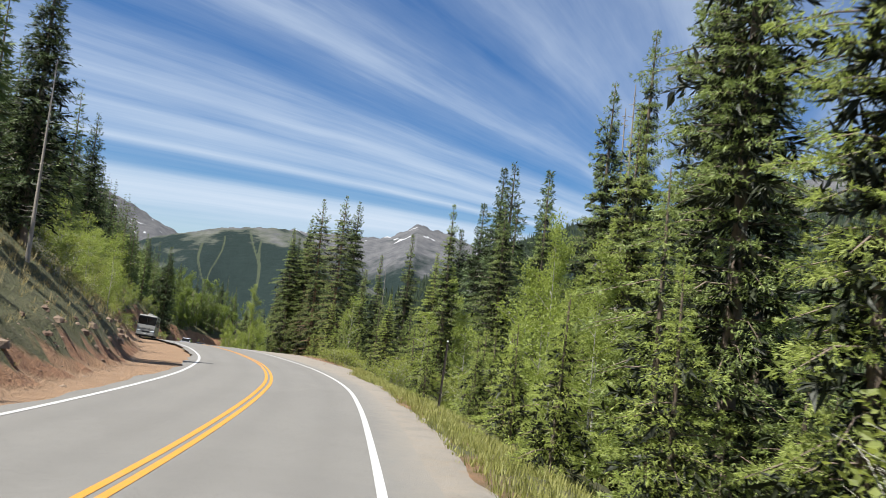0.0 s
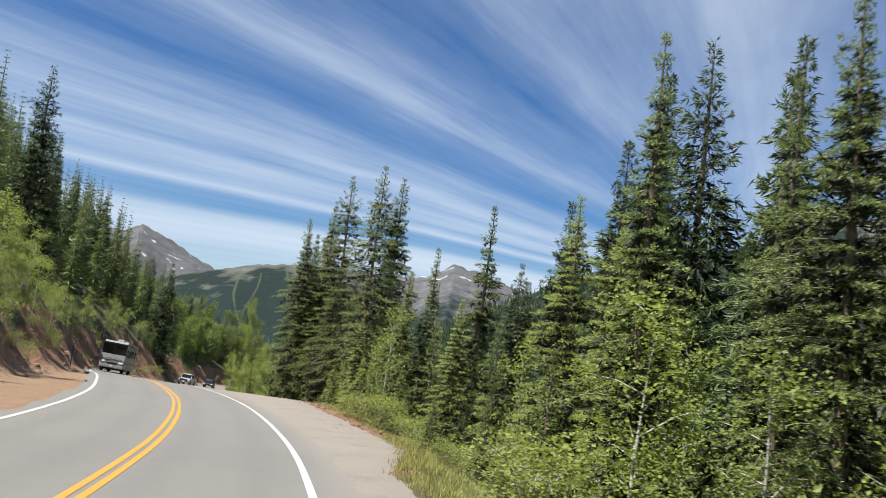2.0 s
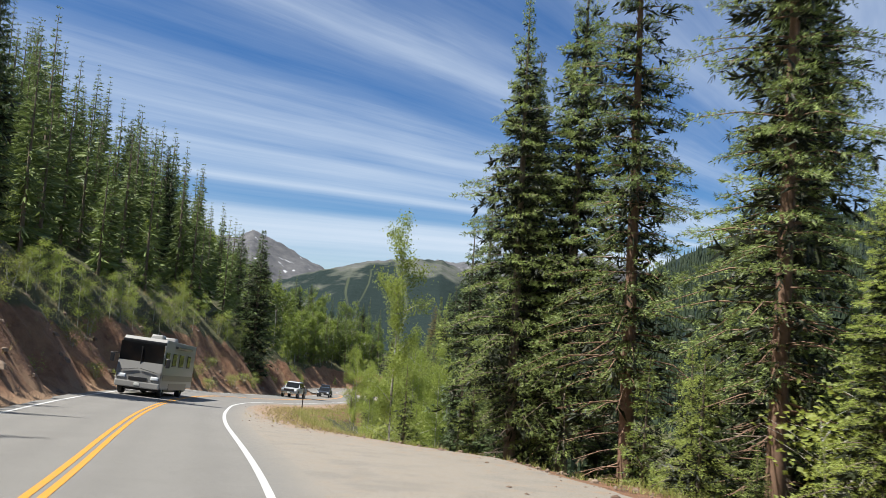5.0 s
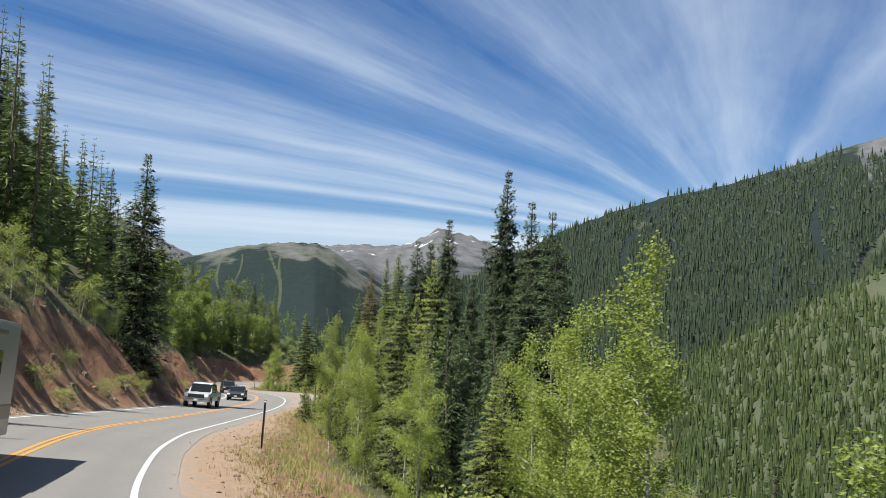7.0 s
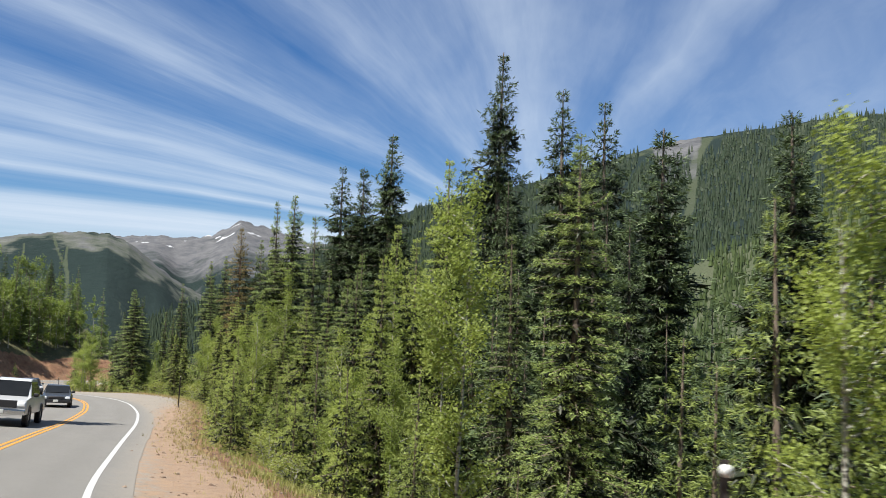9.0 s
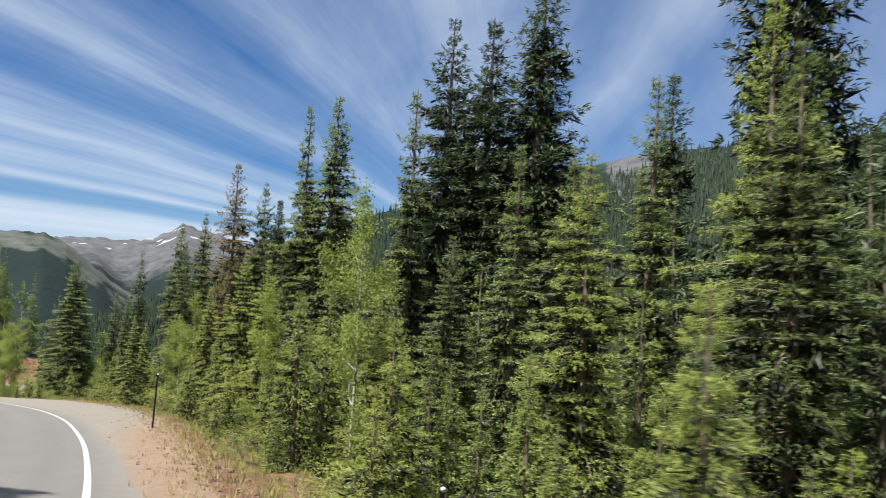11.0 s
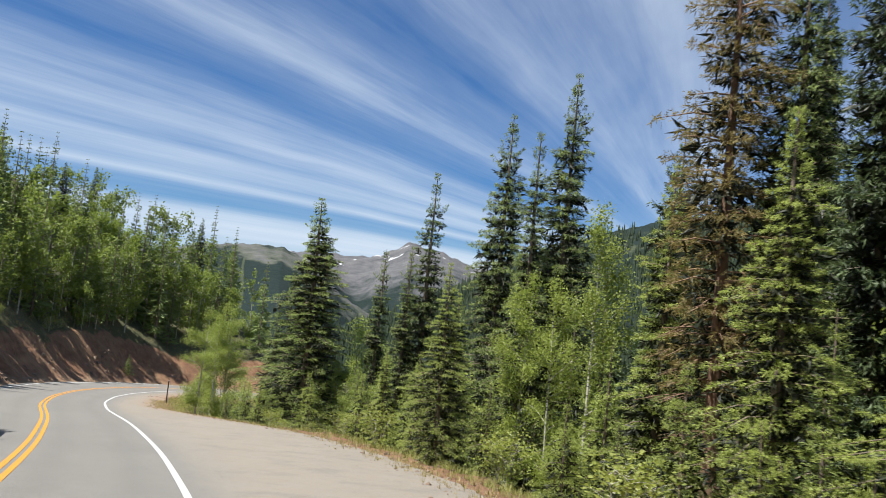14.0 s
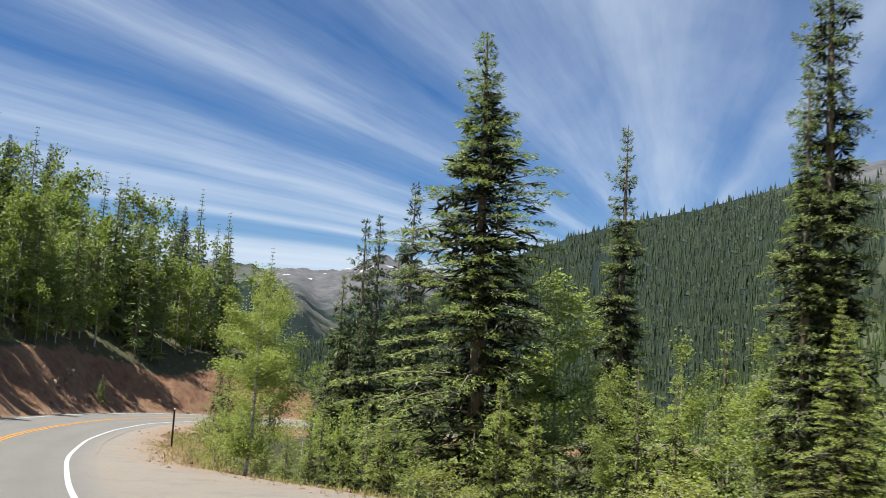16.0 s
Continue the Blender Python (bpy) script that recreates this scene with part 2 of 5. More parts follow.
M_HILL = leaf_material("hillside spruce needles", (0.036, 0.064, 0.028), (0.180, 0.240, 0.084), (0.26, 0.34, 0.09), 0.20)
# old needles, with the crown's inner shade put into their dark colour
M_OLDSHADE = leaf_material("shade-dark old needles", (0.010, 0.015, 0.008), (0.032, 0.041, 0.019), (0.03, 0.04, 0.015), 0.05)
M_FRESH = leaf_material("fresh light needles", (0.12, 0.165, 0.048), (0.40, 0.475, 0.135), (0.50, 0.60, 0.14), 0.45)
M_YOUNG = leaf_material("young spruce needles", (0.070, 0.108, 0.034), (0.30, 0.37, 0.105), (0.40, 0.49, 0.11), 0.34)
M_RUSTY = leaf_material("browning needles", (0.075, 0.068, 0.032), (0.24, 0.205, 0.085), (0.28, 0.21, 0.07), 0.42)
M_ASPEN = leaf_material("aspen leaves", (0.115, 0.162, 0.037), (0.27, 0.33, 0.080), (0.45, 0.55, 0.10), 0.44)
M_GROVE = leaf_material("grove leaves", (0.066, 0.100, 0.022), (0.185, 0.245, 0.055), (0.36, 0.46, 0.08), 0.40)
M_SHRUB = leaf_material("willow leaves", (0.11, 0.15, 0.038), (0.27, 0.31, 0.075), (0.42, 0.47, 0.085), 0.42)

# ---- plan of the road ----
PLAN = 1.0        # metres for one unit of the plan below
CENTRE = [(-1.4, -60), (-1.7, -30), (-2.3, -10), (-2.9, 0), (-3.3, 6), (-4.14, 15.3), (-5.2, 25.6), (-6.5, 35.9), (-8.22, 45.1), (-10.48, 55.2), (-13.26, 65.2), (-16.43, 75.1),
          (-20.52, 85.6), (-24.42, 95.2), (-29.0, 105.5), (-32.4, 113.2), (-36.0, 122.1), (-40.8, 135.3), (-44.1, 147.1), (-46.4, 158.2), (-48.2, 170.3), (-49.6, 185.4), (-50.7, 198.5),
          (-52.1, 210.6), (-54.1, 222.7), (-57.0, 234.5), (-60.8, 246.3), (-65.3, 258.6), (-70.0, 269.9), (-74.3, 282.4), (-77.9, 296.1), (-80.6, 310), (-82.3, 325.9), (-80.9, 340.6)]
CENTRE += [(-74.4, 350.5), (-64, 357), (-48, 361), (-35, 367), (-24, 379), (-17, 396)]
HEIGHT_Y = [-60, 0, 15, 40, 65, 85, 100, 112, 125, 140, 155, 170, 190, 210, 230, 255, 280, 310, 340]
HEIGHT_Z = [2.6, 0.0, -0.75, -1.68, -2.71, -3.44, -4.22, -5.09, -5.96, -6.98, -8.1, -9.45, -10.84, -12.12, -13.2, -14.91, -16.64, -18.42, -20.05]
BANK_Y, BANK_B = [0, 50, 85, 105, 125, 150, 180, 200, 230, 260, 300, 340, 370], [-0.005, 0, 0.015, 0.034, 0.062, 0.096, 0.072, 0.049, 0.017, 0.018, 0.05, 0.042, 0]
RIGHT_Y = [-60, 0, 35, 54, 62, 80, 95, 105, 113, 119, 150, 172, 188, 205, 225, 242, 255, 264, 272, 282, 292, 310, 400]
RIGHT_W = [5.2, 5.2, 5.2, 5.6, 7.2, 8.0, 10.6, 11.2, 8.0, 6.6, 6.6, 7.4, 5.9, 6.3, 8.2, 10.7, 12, 11.8, 10.7, 7.2, 7.2, 6.2, 6.2]
LEFT_Y = [-60, 20, 36, 73, 92, 103, 150, 185, 230, 300, 400]
LEFT_W = [5.3, 5.4, 6.3, 7.8, 6.6, 5.0, 3.9, 3.9, 5.0, 4.6, 4.6]
BANKTOP_Y, BANKTOP_H = [-60, 30, 60, 100, 170, 215, 235, 255, 290, 340, 358, 372], [3.0, 2.2, 1.2, 3.8, 5.0, 4.2, 2.5, 3.2, 3.8, 4.4, 4.0, 0.3]
HILL_Y, HILL_S = [-60, 340, 362, 375], [1.0, 1.0, 0.3, -0.9]       # how much the hill above the bank rises


def smooth_line(pts):
    p = np.array(pts, float) * PLAN
    t = np.concatenate([[0], np.cumsum(np.hypot(*np.diff(p, axis=0).T))])
    s = np.arange(0, t[-1], 1.0)
    line = np.stack([np.interp(s, t, p[:, i]) for i in (0, 1)], 1)
    k = np.hanning(17)
    k /= k.sum()
    pad = np.concatenate([2 * line[:1] - line[8:0:-1], line, 2 * line[-1:] - line[-2:-10:-1]])
    return np.stack([np.convolve(pad[:, i], k, "valid") for i in (0, 1)], 1)


LINE = smooth_line(CENTRE)
TANGENT = np.gradient(LINE, axis=0)
TANGENT /= np.linalg.norm(TANGENT, axis=1)[:, None]
RIGHTWARD = np.stack([TANGENT[:, 1], -TANGENT[:, 0]], 1)
STATION = np.concatenate([[0], np.cumsum(np.linalg.norm(np.diff(LINE, axis=0), axis=1))])
TURN_AT = int(np.argmax(LINE[:, 1] > 335 * PLAN))
PLAN_Y = np.where(np.arange(len(LINE)) < TURN_AT, LINE[:, 1] / PLAN, LINE[TURN_AT, 1] / PLAN + (STATION - STATION[TURN_AT]) / PLAN)


def along(ys, vs):
    return np.interp(PLAN_Y, ys, vs)


BANK = along(BANK_Y, BANK_B)
LINE_Z = np.interp(PLAN_Y, HEIGHT_Y + [500], HEIGHT_Z + [-28.0]) * PLAN + BANK * 2.7
k9 = np.hanning(25) / np.hanning(25).sum()
LINE_Z = np.convolve(np.concatenate([2 * LINE_Z[0] - LINE_Z[12:0:-1], LINE_Z, 2 * LINE_Z[-1] - LINE_Z[-2:-14:-1]]), k9, "valid")
RIGHT = along(RIGHT_Y, RIGHT_W) * PLAN
LEFT = along(LEFT_Y, LEFT_W) * PLAN
BANKTOP = along(BANKTOP_Y, BANKTOP_H) * PLAN
HILL = along(HILL_Y, HILL_S)
LANE = 3.32


def road_coords(x, y):
    """Nearest station index and signed distance (right positive) for arrays of places."""
    x, y = np.atleast_1d(np.asarray(x, float)), np.atleast_1d(np.asarray(y, float))
    best = np.full(x.shape, 1e18)
    idx = np.zeros(x.shape, int)
    step = 4
    for j in range(0, len(LINE), step):
        d = (x - LINE[j, 0]) ** 2 + (y - LINE[j, 1]) ** 2
        m = d < best
        best[m], idx[m] = d[m], j
    base = idx.copy()
    for o in range(-step, step + 1):
        j = np.clip(base + o, 0, len(LINE) - 1)
        d = (x - LINE[j, 0]) ** 2 + (y - LINE[j, 1]) ** 2
        m = d < best
        best[m], idx[m] = d[m], j[m]
    off = (x - LINE[idx, 0]) * RIGHTWARD[idx, 0] + (y - LINE[idx, 1]) * RIGHTWARD[idx, 1]
    dist = np.sign(off + 1e-9) * np.sqrt(best)
    return idx, dist


def wave(x, y, scale, seed=0.0):
    """Cheap smooth noise, about -1 to 1."""
    a = np.sin(x / scale * 1.7 + 1.3 * np.sin(y / scale * 1.1 + seed) + seed)
    b = np.sin(y / scale * 1.9 + 1.7 * np.sin(x / scale * 0.9 + seed * 2.1) + seed * 1.7)
    c = np.sin((x + y) / scale * 3.1 + seed * 3.3 + a) * np.sin((x - y) / scale * 2.7 + seed + b)
    return (a + b + c) / 3


def road_z(i, d):
    return LINE_Z[i] - BANK[i] * np.clip(d, -9, 14)


def ground_z(x, y):
    """Height of the ground and how bare its earth is."""
    x, y = np.atleast_1d(np.asarray(x, float)), np.atleast_1d(np.asarray(y, float))
    i, d = road_coords(x, y)
    z = road_z(i, d)
    u = np.maximum(d - RIGHT[i], 0)                    # beyond the right shoulder
    fall = np.where(u < 5, 0.10 * u * u, 2.5 + (u - 5) * 0.62)
    fall = np.where(fall > 28, 28 + (fall - 28) * 0.45, fall)
    fall = np.minimum(fall, 175)
    v = np.maximum(-d - LEFT[i], 0)                    # beyond the left ditch
    bay = 0.9 + 0.75 * np.sin(PLAN_Y[i] / 1.75 + 1.4 * np.sin(PLAN_Y[i] / 5.3)) + 0.4 * np.sin(PLAN_Y[i] / 0.83 + 2.0 * np.sin(PLAN_Y[i] / 3.7))      # hollows and buttresses of the cut
    v = v - np.maximum(bay, 0) * np.interp(PLAN_Y[i], [60, 85, 300, 330], [0.0, 1.0, 1.0, 0.5]) * np.clip(v / 2.2, 0, 1) * np.clip((7.0 - v) / 3.0, 0, 1)
    top = BANKTOP[i] * (1 + 0.25 * wave(x, y, 9.0, 2.0))
    steep = np.interp(PLAN_Y[i], [215, 250], [1.45, 1.0])
    run = top / steep
    up = np.maximum(v - run, 0)
    up = np.where(up < 32, up * 0.78, 25.0 + (np.minimum(up, 160) - 32) * 0.25)
    rise = np.where(v < run, v * steep, top + up * HILL[i])
    rise = np.maximum(rise, -150)
    rough = np.clip(np.maximum(u, v) / 3.0, 0, 1)
    face = (d < 0) * np.clip(v / 1.5, 0, 1) * np.clip((run * 1.3 - v) / 2.0, 0, 1)      # the cut bank itself
    z = z - fall + rise
    z = z + rough * (0.35 * wave(x, y, 3.1, 1.0) + face * (0.6 * wave(x * 1.0, y, 2.1, 5.0)) + 0.24 * wave(x, y, 1.1, 4.0) + 0.7 * wave(x, y, 14.0, 7.0))
    z = z - 0.05 * (np.abs(d) < RIGHT[i] + 2) - 0.12 * np.exp(-((v - 0.1) / 0.5) ** 2) * (d < 0)
    earth = np.where(d < 0, np.where(v < run * 1.05, np.interp(PLAN_Y[i], [60, 80], [0.32, 0.85]), 0.12), np.where(u < 3.0, np.interp(PLAN_Y[i], [58, 72], [0.5, 0.86]) - 0.12 * u, 0.2))
    earth = np.where((d < 0) & (v <= 0.3), 1.0, earth)
    return z, earth


# ---- ground, one sheet to the horizon ----
def spread(lo, hi, step, reach, grow):
    a = list(np.arange(lo, hi, step))
    s = step
    while a[-1] < hi + reach:
        s *= grow
        a.append(a[-1] + s)
    s = step
    while a[0] > lo - reach:
        s *= grow
        a.insert(0, a[0] - s)
    return np.array(a)


def link_mesh(name, verts, faces, mats, smooth=True, parent=None):
    me = bpy.data.meshes.new(name)
    me.from_pydata([tuple(v) for v in verts], [], [tuple(f) for f in faces])
    for m in (mats if isinstance(mats, (list, tuple)) else [mats]):
        me.materials.append(m)
    if smooth:
        me.polygons.foreach_set("use_smooth", [True] * len(me.polygons))
    me.update()
    ob = new(name, me)
    if parent:
        ob.parent = parent
    return ob


gx = spread(-115, 25, 0.72, 4300, 1.25)
gy = spread(-15, 375, 0.85, 4300, 1.25)
X, Y = np.meshgrid(gx, gy)
Z, EARTH = ground_z(X.ravel(), Y.ravel())
nx, ny = len(gx), len(gy)
quads = [(j * nx + i, j * nx + i + 1, (j + 1) * nx + i + 1, (j + 1) * nx + i) for j in range(ny - 1) for i in range(nx - 1)]
ground = link_mesh("ground", np.stack([X.ravel(), Y.ravel(), Z], 1), quads, M_GROUND)
att = ground.data.attributes.new("earth", "FLOAT", "POINT")
att.data.foreach_set("value", EARTH.astype(np.float32))
tagged(ground, "mountainside of red-brown earth, dry grass and forest litter", "ground", kind="structure")


def ribbon(name, offs, lift, mat, start=0, stop=None, step=1):
    """A strip that follows the road between two offsets (numbers or arrays over the stations)."""
    stop = stop or len(LINE)
    idx = np.arange(start, stop, step)
    cols = [np.broadcast_to(o, LINE.shape[:1])[idx] for o in offs]
    vs = []
    for j, i in enumerate(idx):
        for c, q in zip(cols, lift if isinstance(lift, list) else [lift] * len(cols)):
            d = c[j]
            vs.append((LINE[i, 0] + RIGHTWARD[i, 0] * d, LINE[i, 1] + RIGHTWARD[i, 1] * d, road_z(i, d) + q))
    n = len(cols)
    fs = [(j * n + k, j * n + k + 1, (j + 1) * n + k + 1, (j + 1) * n + k) for j in range(len(idx) - 1) for k in range(n - 1)]
    return link_mesh(name, vs, fs, mat)


wob = 0.16 * np.sin(STATION / 3.1) + 0.12 * np.sin(STATION / 1.27 + 1) + 0.1 * np.sin(STATION / 0.71)
road_cols = [-LANE - 0.55 + wob * 0.6, -LANE, -2.5, -1.66, -0.8, 0.0, 0.8, 1.66, 2.5, LANE, LANE + 0.85 + wob * 0.1]
road = ribbon("road", road_cols, 0.02, M_ASPHALT)
road.data.attributes.new("across", "FLOAT", "POINT").data.foreach_set("value", np.tile([float(np.mean(q)) for q in road_cols], len(LINE)).astype(np.float32))
tagged(road, "grey sun-bleached asphalt two-lane mountain road", "road", kind="structure")
shoulder = ribbon("shoulder", [LANE + 0.1, LANE + 0.3 * (RIGHT - LANE), LANE + 0.55 * (RIGHT - LANE), RIGHT - 0.4 + wob * 0.4, RIGHT + 0.7 + wob * 1.2], [0.008, 0.008, 0.008, 0.0, -0.22], M_GRAVEL)
base_dirt = along([60, 75, 100, 125, 140, 195, 215, 232, 262, 285], [0.0, 0.1, 0.1, 0.5, 0.8, 0.8, 0.65, 0.1, 0.0, 0.4])
dirt = np.stack([base_dirt - 0.45, base_dirt * 0.8 - 0.05, base_dirt + 0.1, base_dirt + 0.3, base_dirt + 0.4], 1).ravel()
shoulder.data.attributes.new("dirt", "FLOAT", "POINT").data.foreach_set("value", dirt.astype(np.float32))
tagged(shoulder, "dusty grey-tan gravel shoulder beside the asphalt", "shoulder", kind="structure")
for a, b, mat, label in ((-LANE - 0.07, -LANE + 0.07, M_WHITE, "white painted edge line"), (LANE - 0.07, LANE + 0.07, M_WHITE, "white painted edge line"),
                         (0.03, 0.15, M_YELLOW, "yellow painted centre line"), (0.245, 0.365, M_YELLOW, "yellow painted centre line")):
    tagged(ribbon("road_marking", [a, b], 0.027, mat), label, "road marking", kind="structure")


# ---- far mountains ----
def mountain_look(n, pos):
    """Dark forest below, meadow and pale chutes higher up, rock and old snow towards the crest."""
    h = n.add("ShaderNodeAttribute", attribute_name="height").outputs["Fac"]
    rockline = n.add("ShaderNodeAttribute", attribute_name="rock").outputs["Fac"]
    green = n.add("ShaderNodeAttribute", attribute_name="meadow").outputs["Fac"]
    chute = n.add("ShaderNodeAttribute", attribute_name="chute").outputs["Fac"]
    a = n.noise(pos, 0.006, 6, 0.62)
    b = n.noise(pos, 0.05, 6, 0.75)
    e = n.noise(pos, 0.02, 5, 0.7)
    # forest and rock tinted slightly blue, distance haze put into the colour
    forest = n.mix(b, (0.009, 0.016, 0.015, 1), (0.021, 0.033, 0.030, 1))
    meadow = n.mix(e, (0.045, 0.062, 0.032, 1), (0.097, 0.103, 0.063, 1))
    rock = n.mix(n.ramp(e, [(0.3, grey(0)), (0.7, grey(1))]), (0.060, 0.063, 0.070, 1), (0.132, 0.131, 0.133, 1))
    k = n.ramp(n.math("ADD", n.math("MULTIPLY", h, green), n.math("MULTIPLY", n.math("SUBTRACT", a, 0.5), 0.7)), [(0.74, grey(0)), (0.80, grey(0.9))])
    ch = n.ramp(n.math("ADD", chute, n.math("MULTIPLY", n.math("SUBTRACT", b, 0.5), 0.5)), [(0.5, grey(0)), (0.72, grey(0.6))])
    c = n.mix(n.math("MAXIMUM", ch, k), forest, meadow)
    rk = n.ramp(n.math("ADD", n.math("MULTIPLY", h, rockline), n.math("MULTIPLY", n.math("SUBTRACT", a, 0.5), 0.5)), [(0.52, grey(0)), (0.62, grey(1))])
    c = n.mix(rk, c, rock)
    spot = n.noise(n.add("ShaderNodeMapping", {0: pos, "Scale": (0.016, 0.016, 0.006)}).outputs[0], 1.0, 4)
    snow = n.ramp(spot, [(0.635, grey(0)), (0.655, grey(1))])
    c = n.mix(n.math("MULTIPLY", snow, n.math("GREATER_THAN", n.math("MULTIPLY", rockline, h), 0.66)), c, (0.427, 0.437, 0.453, 1))
    return c, n.math("ADD", b, n.math("MULTIPLY", e, 1.5)), 1.0, {"Specular IOR Level": 0.1}


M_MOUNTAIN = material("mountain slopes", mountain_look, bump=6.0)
FOOT = (-42.0, 190.0)


def ridge_range(name, profile, dist, depth, base, rock, label, seed, rows=60, cols=260, rough=1.0, meadow=1.0, chutes=()):
    """A mountain range whose crest follows (azimuth, elevation) as seen from the road's middle, falling towards it with gullies."""
    az = np.linspace(profile[0][0], profile[-1][0], cols)
    el = np.interp(az, [p[0] for p in profile], [p[1] for p in profile])
    d = np.broadcast_to(dist if np.isscalar(dist) else np.interp(az, [q[0] for q in dist], [q[1] for q in dist]), az.shape)
    top = d * np.tan(np.radians(el)) - 9.0
    vs, hs, cs = [], [], []
    for r in range(rows):
        f = r / (rows - 1)                                  # 0 at the foot, 1 at the crest, then over the back
        dd = d - depth * (1 - f) ** 1.0
        a = np.radians(az)
        x, y = FOOT[0] + np.sin(a) * dd, FOOT[1] + np.cos(a) * dd
        gully = 0.5 + 0.5 * np.sin(az * 1.1 + seed + 1.1 * np.sin(az * 0.47 + f * 3) + 1.5 * f) * np.cos(az * 0.31 + seed)
        shape = f ** 1.15
        z = base + (top - base) * shape
        z = z - rough * depth * 0.05 * (1 - gully) * np.sin(np.pi * min(f * 1.02, 1)) + rough * depth * (0.012 * wave(x, y, depth * 0.07, seed) + 0.006 * wave(x, y, depth * 0.024, seed + 1.7)) * (1 - 0.75 * f)
        if f == 1:
            z = z + rough * depth * 0.003 * wave(az * 40, az * 0, 9.0, seed)
        vs.extend(zip(x, y, z))
        hs.extend([f] * cols)
        chute = np.zeros(cols)
        for caz, lean, lo, hi, wid in chutes:            # azimuth at the top, drift, lower and upper end, width
            if lo < f < hi:
                wander = 0.25 * math.sin(f * 17 + caz) + lean * (hi - f)
                chute = np.maximum(chute, np.exp(-((az - caz - wander) / (wid * (0.45 + f))) ** 2))
        cs.extend(chute)
    a = np.radians(az)                                      # the back slope
    vs.extend(zip(FOOT[0] + np.sin(a) * (d + depth * 0.4), FOOT[1] + np.cos(a) * (d + depth * 0.4), top - depth * 0.35))
    hs.extend([1.0] * cols)
    cs.extend([0.0] * cols)
    fs = [(r * cols + c, r * cols + c + 1, (r + 1) * cols + c + 1, (r + 1) * cols + c) for r in range(rows) for c in range(cols - 1)]
    ob = link_mesh(name, vs, fs, M_MOUNTAIN)
    ob.data.attributes.new("height", "FLOAT", "POINT").data.foreach_set("value", np.array(hs, np.float32))
    ob.data.attributes.new("rock", "FLOAT", "POINT").data.foreach_set("value", np.tile(np.interp(az, *rock), rows + 1).astype(np.float32) if isinstance(rock, tuple) else np.full(len(vs), rock, np.float32))
    ob.data.attributes.new("meadow", "FLOAT", "POINT").data.foreach_set("value", np.full(len(vs), meadow, np.float32))
    ob.data.attributes.new("chute", "FLOAT", "POINT").data.foreach_set("value", np.array(cs, np.float32))
    return tagged(ob, label, "mountain", kind="structure")


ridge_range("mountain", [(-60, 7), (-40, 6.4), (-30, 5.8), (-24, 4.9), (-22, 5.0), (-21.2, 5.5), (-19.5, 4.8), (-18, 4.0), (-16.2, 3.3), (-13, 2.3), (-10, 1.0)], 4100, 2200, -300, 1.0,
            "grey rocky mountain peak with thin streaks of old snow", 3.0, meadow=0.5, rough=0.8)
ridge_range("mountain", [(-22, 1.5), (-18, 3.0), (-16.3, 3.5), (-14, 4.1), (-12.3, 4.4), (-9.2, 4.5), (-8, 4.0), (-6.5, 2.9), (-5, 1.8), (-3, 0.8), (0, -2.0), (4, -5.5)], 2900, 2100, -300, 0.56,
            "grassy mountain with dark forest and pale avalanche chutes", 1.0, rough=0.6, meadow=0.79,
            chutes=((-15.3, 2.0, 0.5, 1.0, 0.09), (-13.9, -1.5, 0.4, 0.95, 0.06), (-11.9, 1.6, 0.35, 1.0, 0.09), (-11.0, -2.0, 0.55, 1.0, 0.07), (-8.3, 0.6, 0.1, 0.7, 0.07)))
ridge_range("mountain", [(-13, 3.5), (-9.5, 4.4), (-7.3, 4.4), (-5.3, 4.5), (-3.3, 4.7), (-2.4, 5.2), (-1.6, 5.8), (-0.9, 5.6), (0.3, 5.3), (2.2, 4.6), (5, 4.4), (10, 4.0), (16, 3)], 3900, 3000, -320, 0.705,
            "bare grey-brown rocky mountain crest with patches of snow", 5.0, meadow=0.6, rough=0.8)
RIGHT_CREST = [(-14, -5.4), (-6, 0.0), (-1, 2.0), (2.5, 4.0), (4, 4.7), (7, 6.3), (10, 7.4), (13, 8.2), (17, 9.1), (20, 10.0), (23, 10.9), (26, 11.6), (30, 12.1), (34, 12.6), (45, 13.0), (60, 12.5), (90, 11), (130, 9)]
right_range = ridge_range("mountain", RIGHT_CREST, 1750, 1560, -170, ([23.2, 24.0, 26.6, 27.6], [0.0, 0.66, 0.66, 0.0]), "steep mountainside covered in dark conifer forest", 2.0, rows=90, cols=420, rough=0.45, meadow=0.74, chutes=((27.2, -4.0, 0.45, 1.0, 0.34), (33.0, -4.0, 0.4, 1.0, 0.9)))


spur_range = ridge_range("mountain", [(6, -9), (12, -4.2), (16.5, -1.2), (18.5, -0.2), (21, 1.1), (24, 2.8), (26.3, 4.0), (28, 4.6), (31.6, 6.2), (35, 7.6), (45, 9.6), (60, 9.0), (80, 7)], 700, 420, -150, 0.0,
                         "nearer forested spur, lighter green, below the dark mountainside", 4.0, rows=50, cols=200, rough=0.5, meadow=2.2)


# ---- trees ----
def tree_parts(name, parts, label, category, kind_group):
    root = new(name)
    root.empty_display_size = 0.3
    for pname, verts, faces, mat in parts:
        link_mesh(pname, verts, faces, mat, smooth=(pname != "crown"), parent=root)
    return tagged(root, label, category, kind_group)


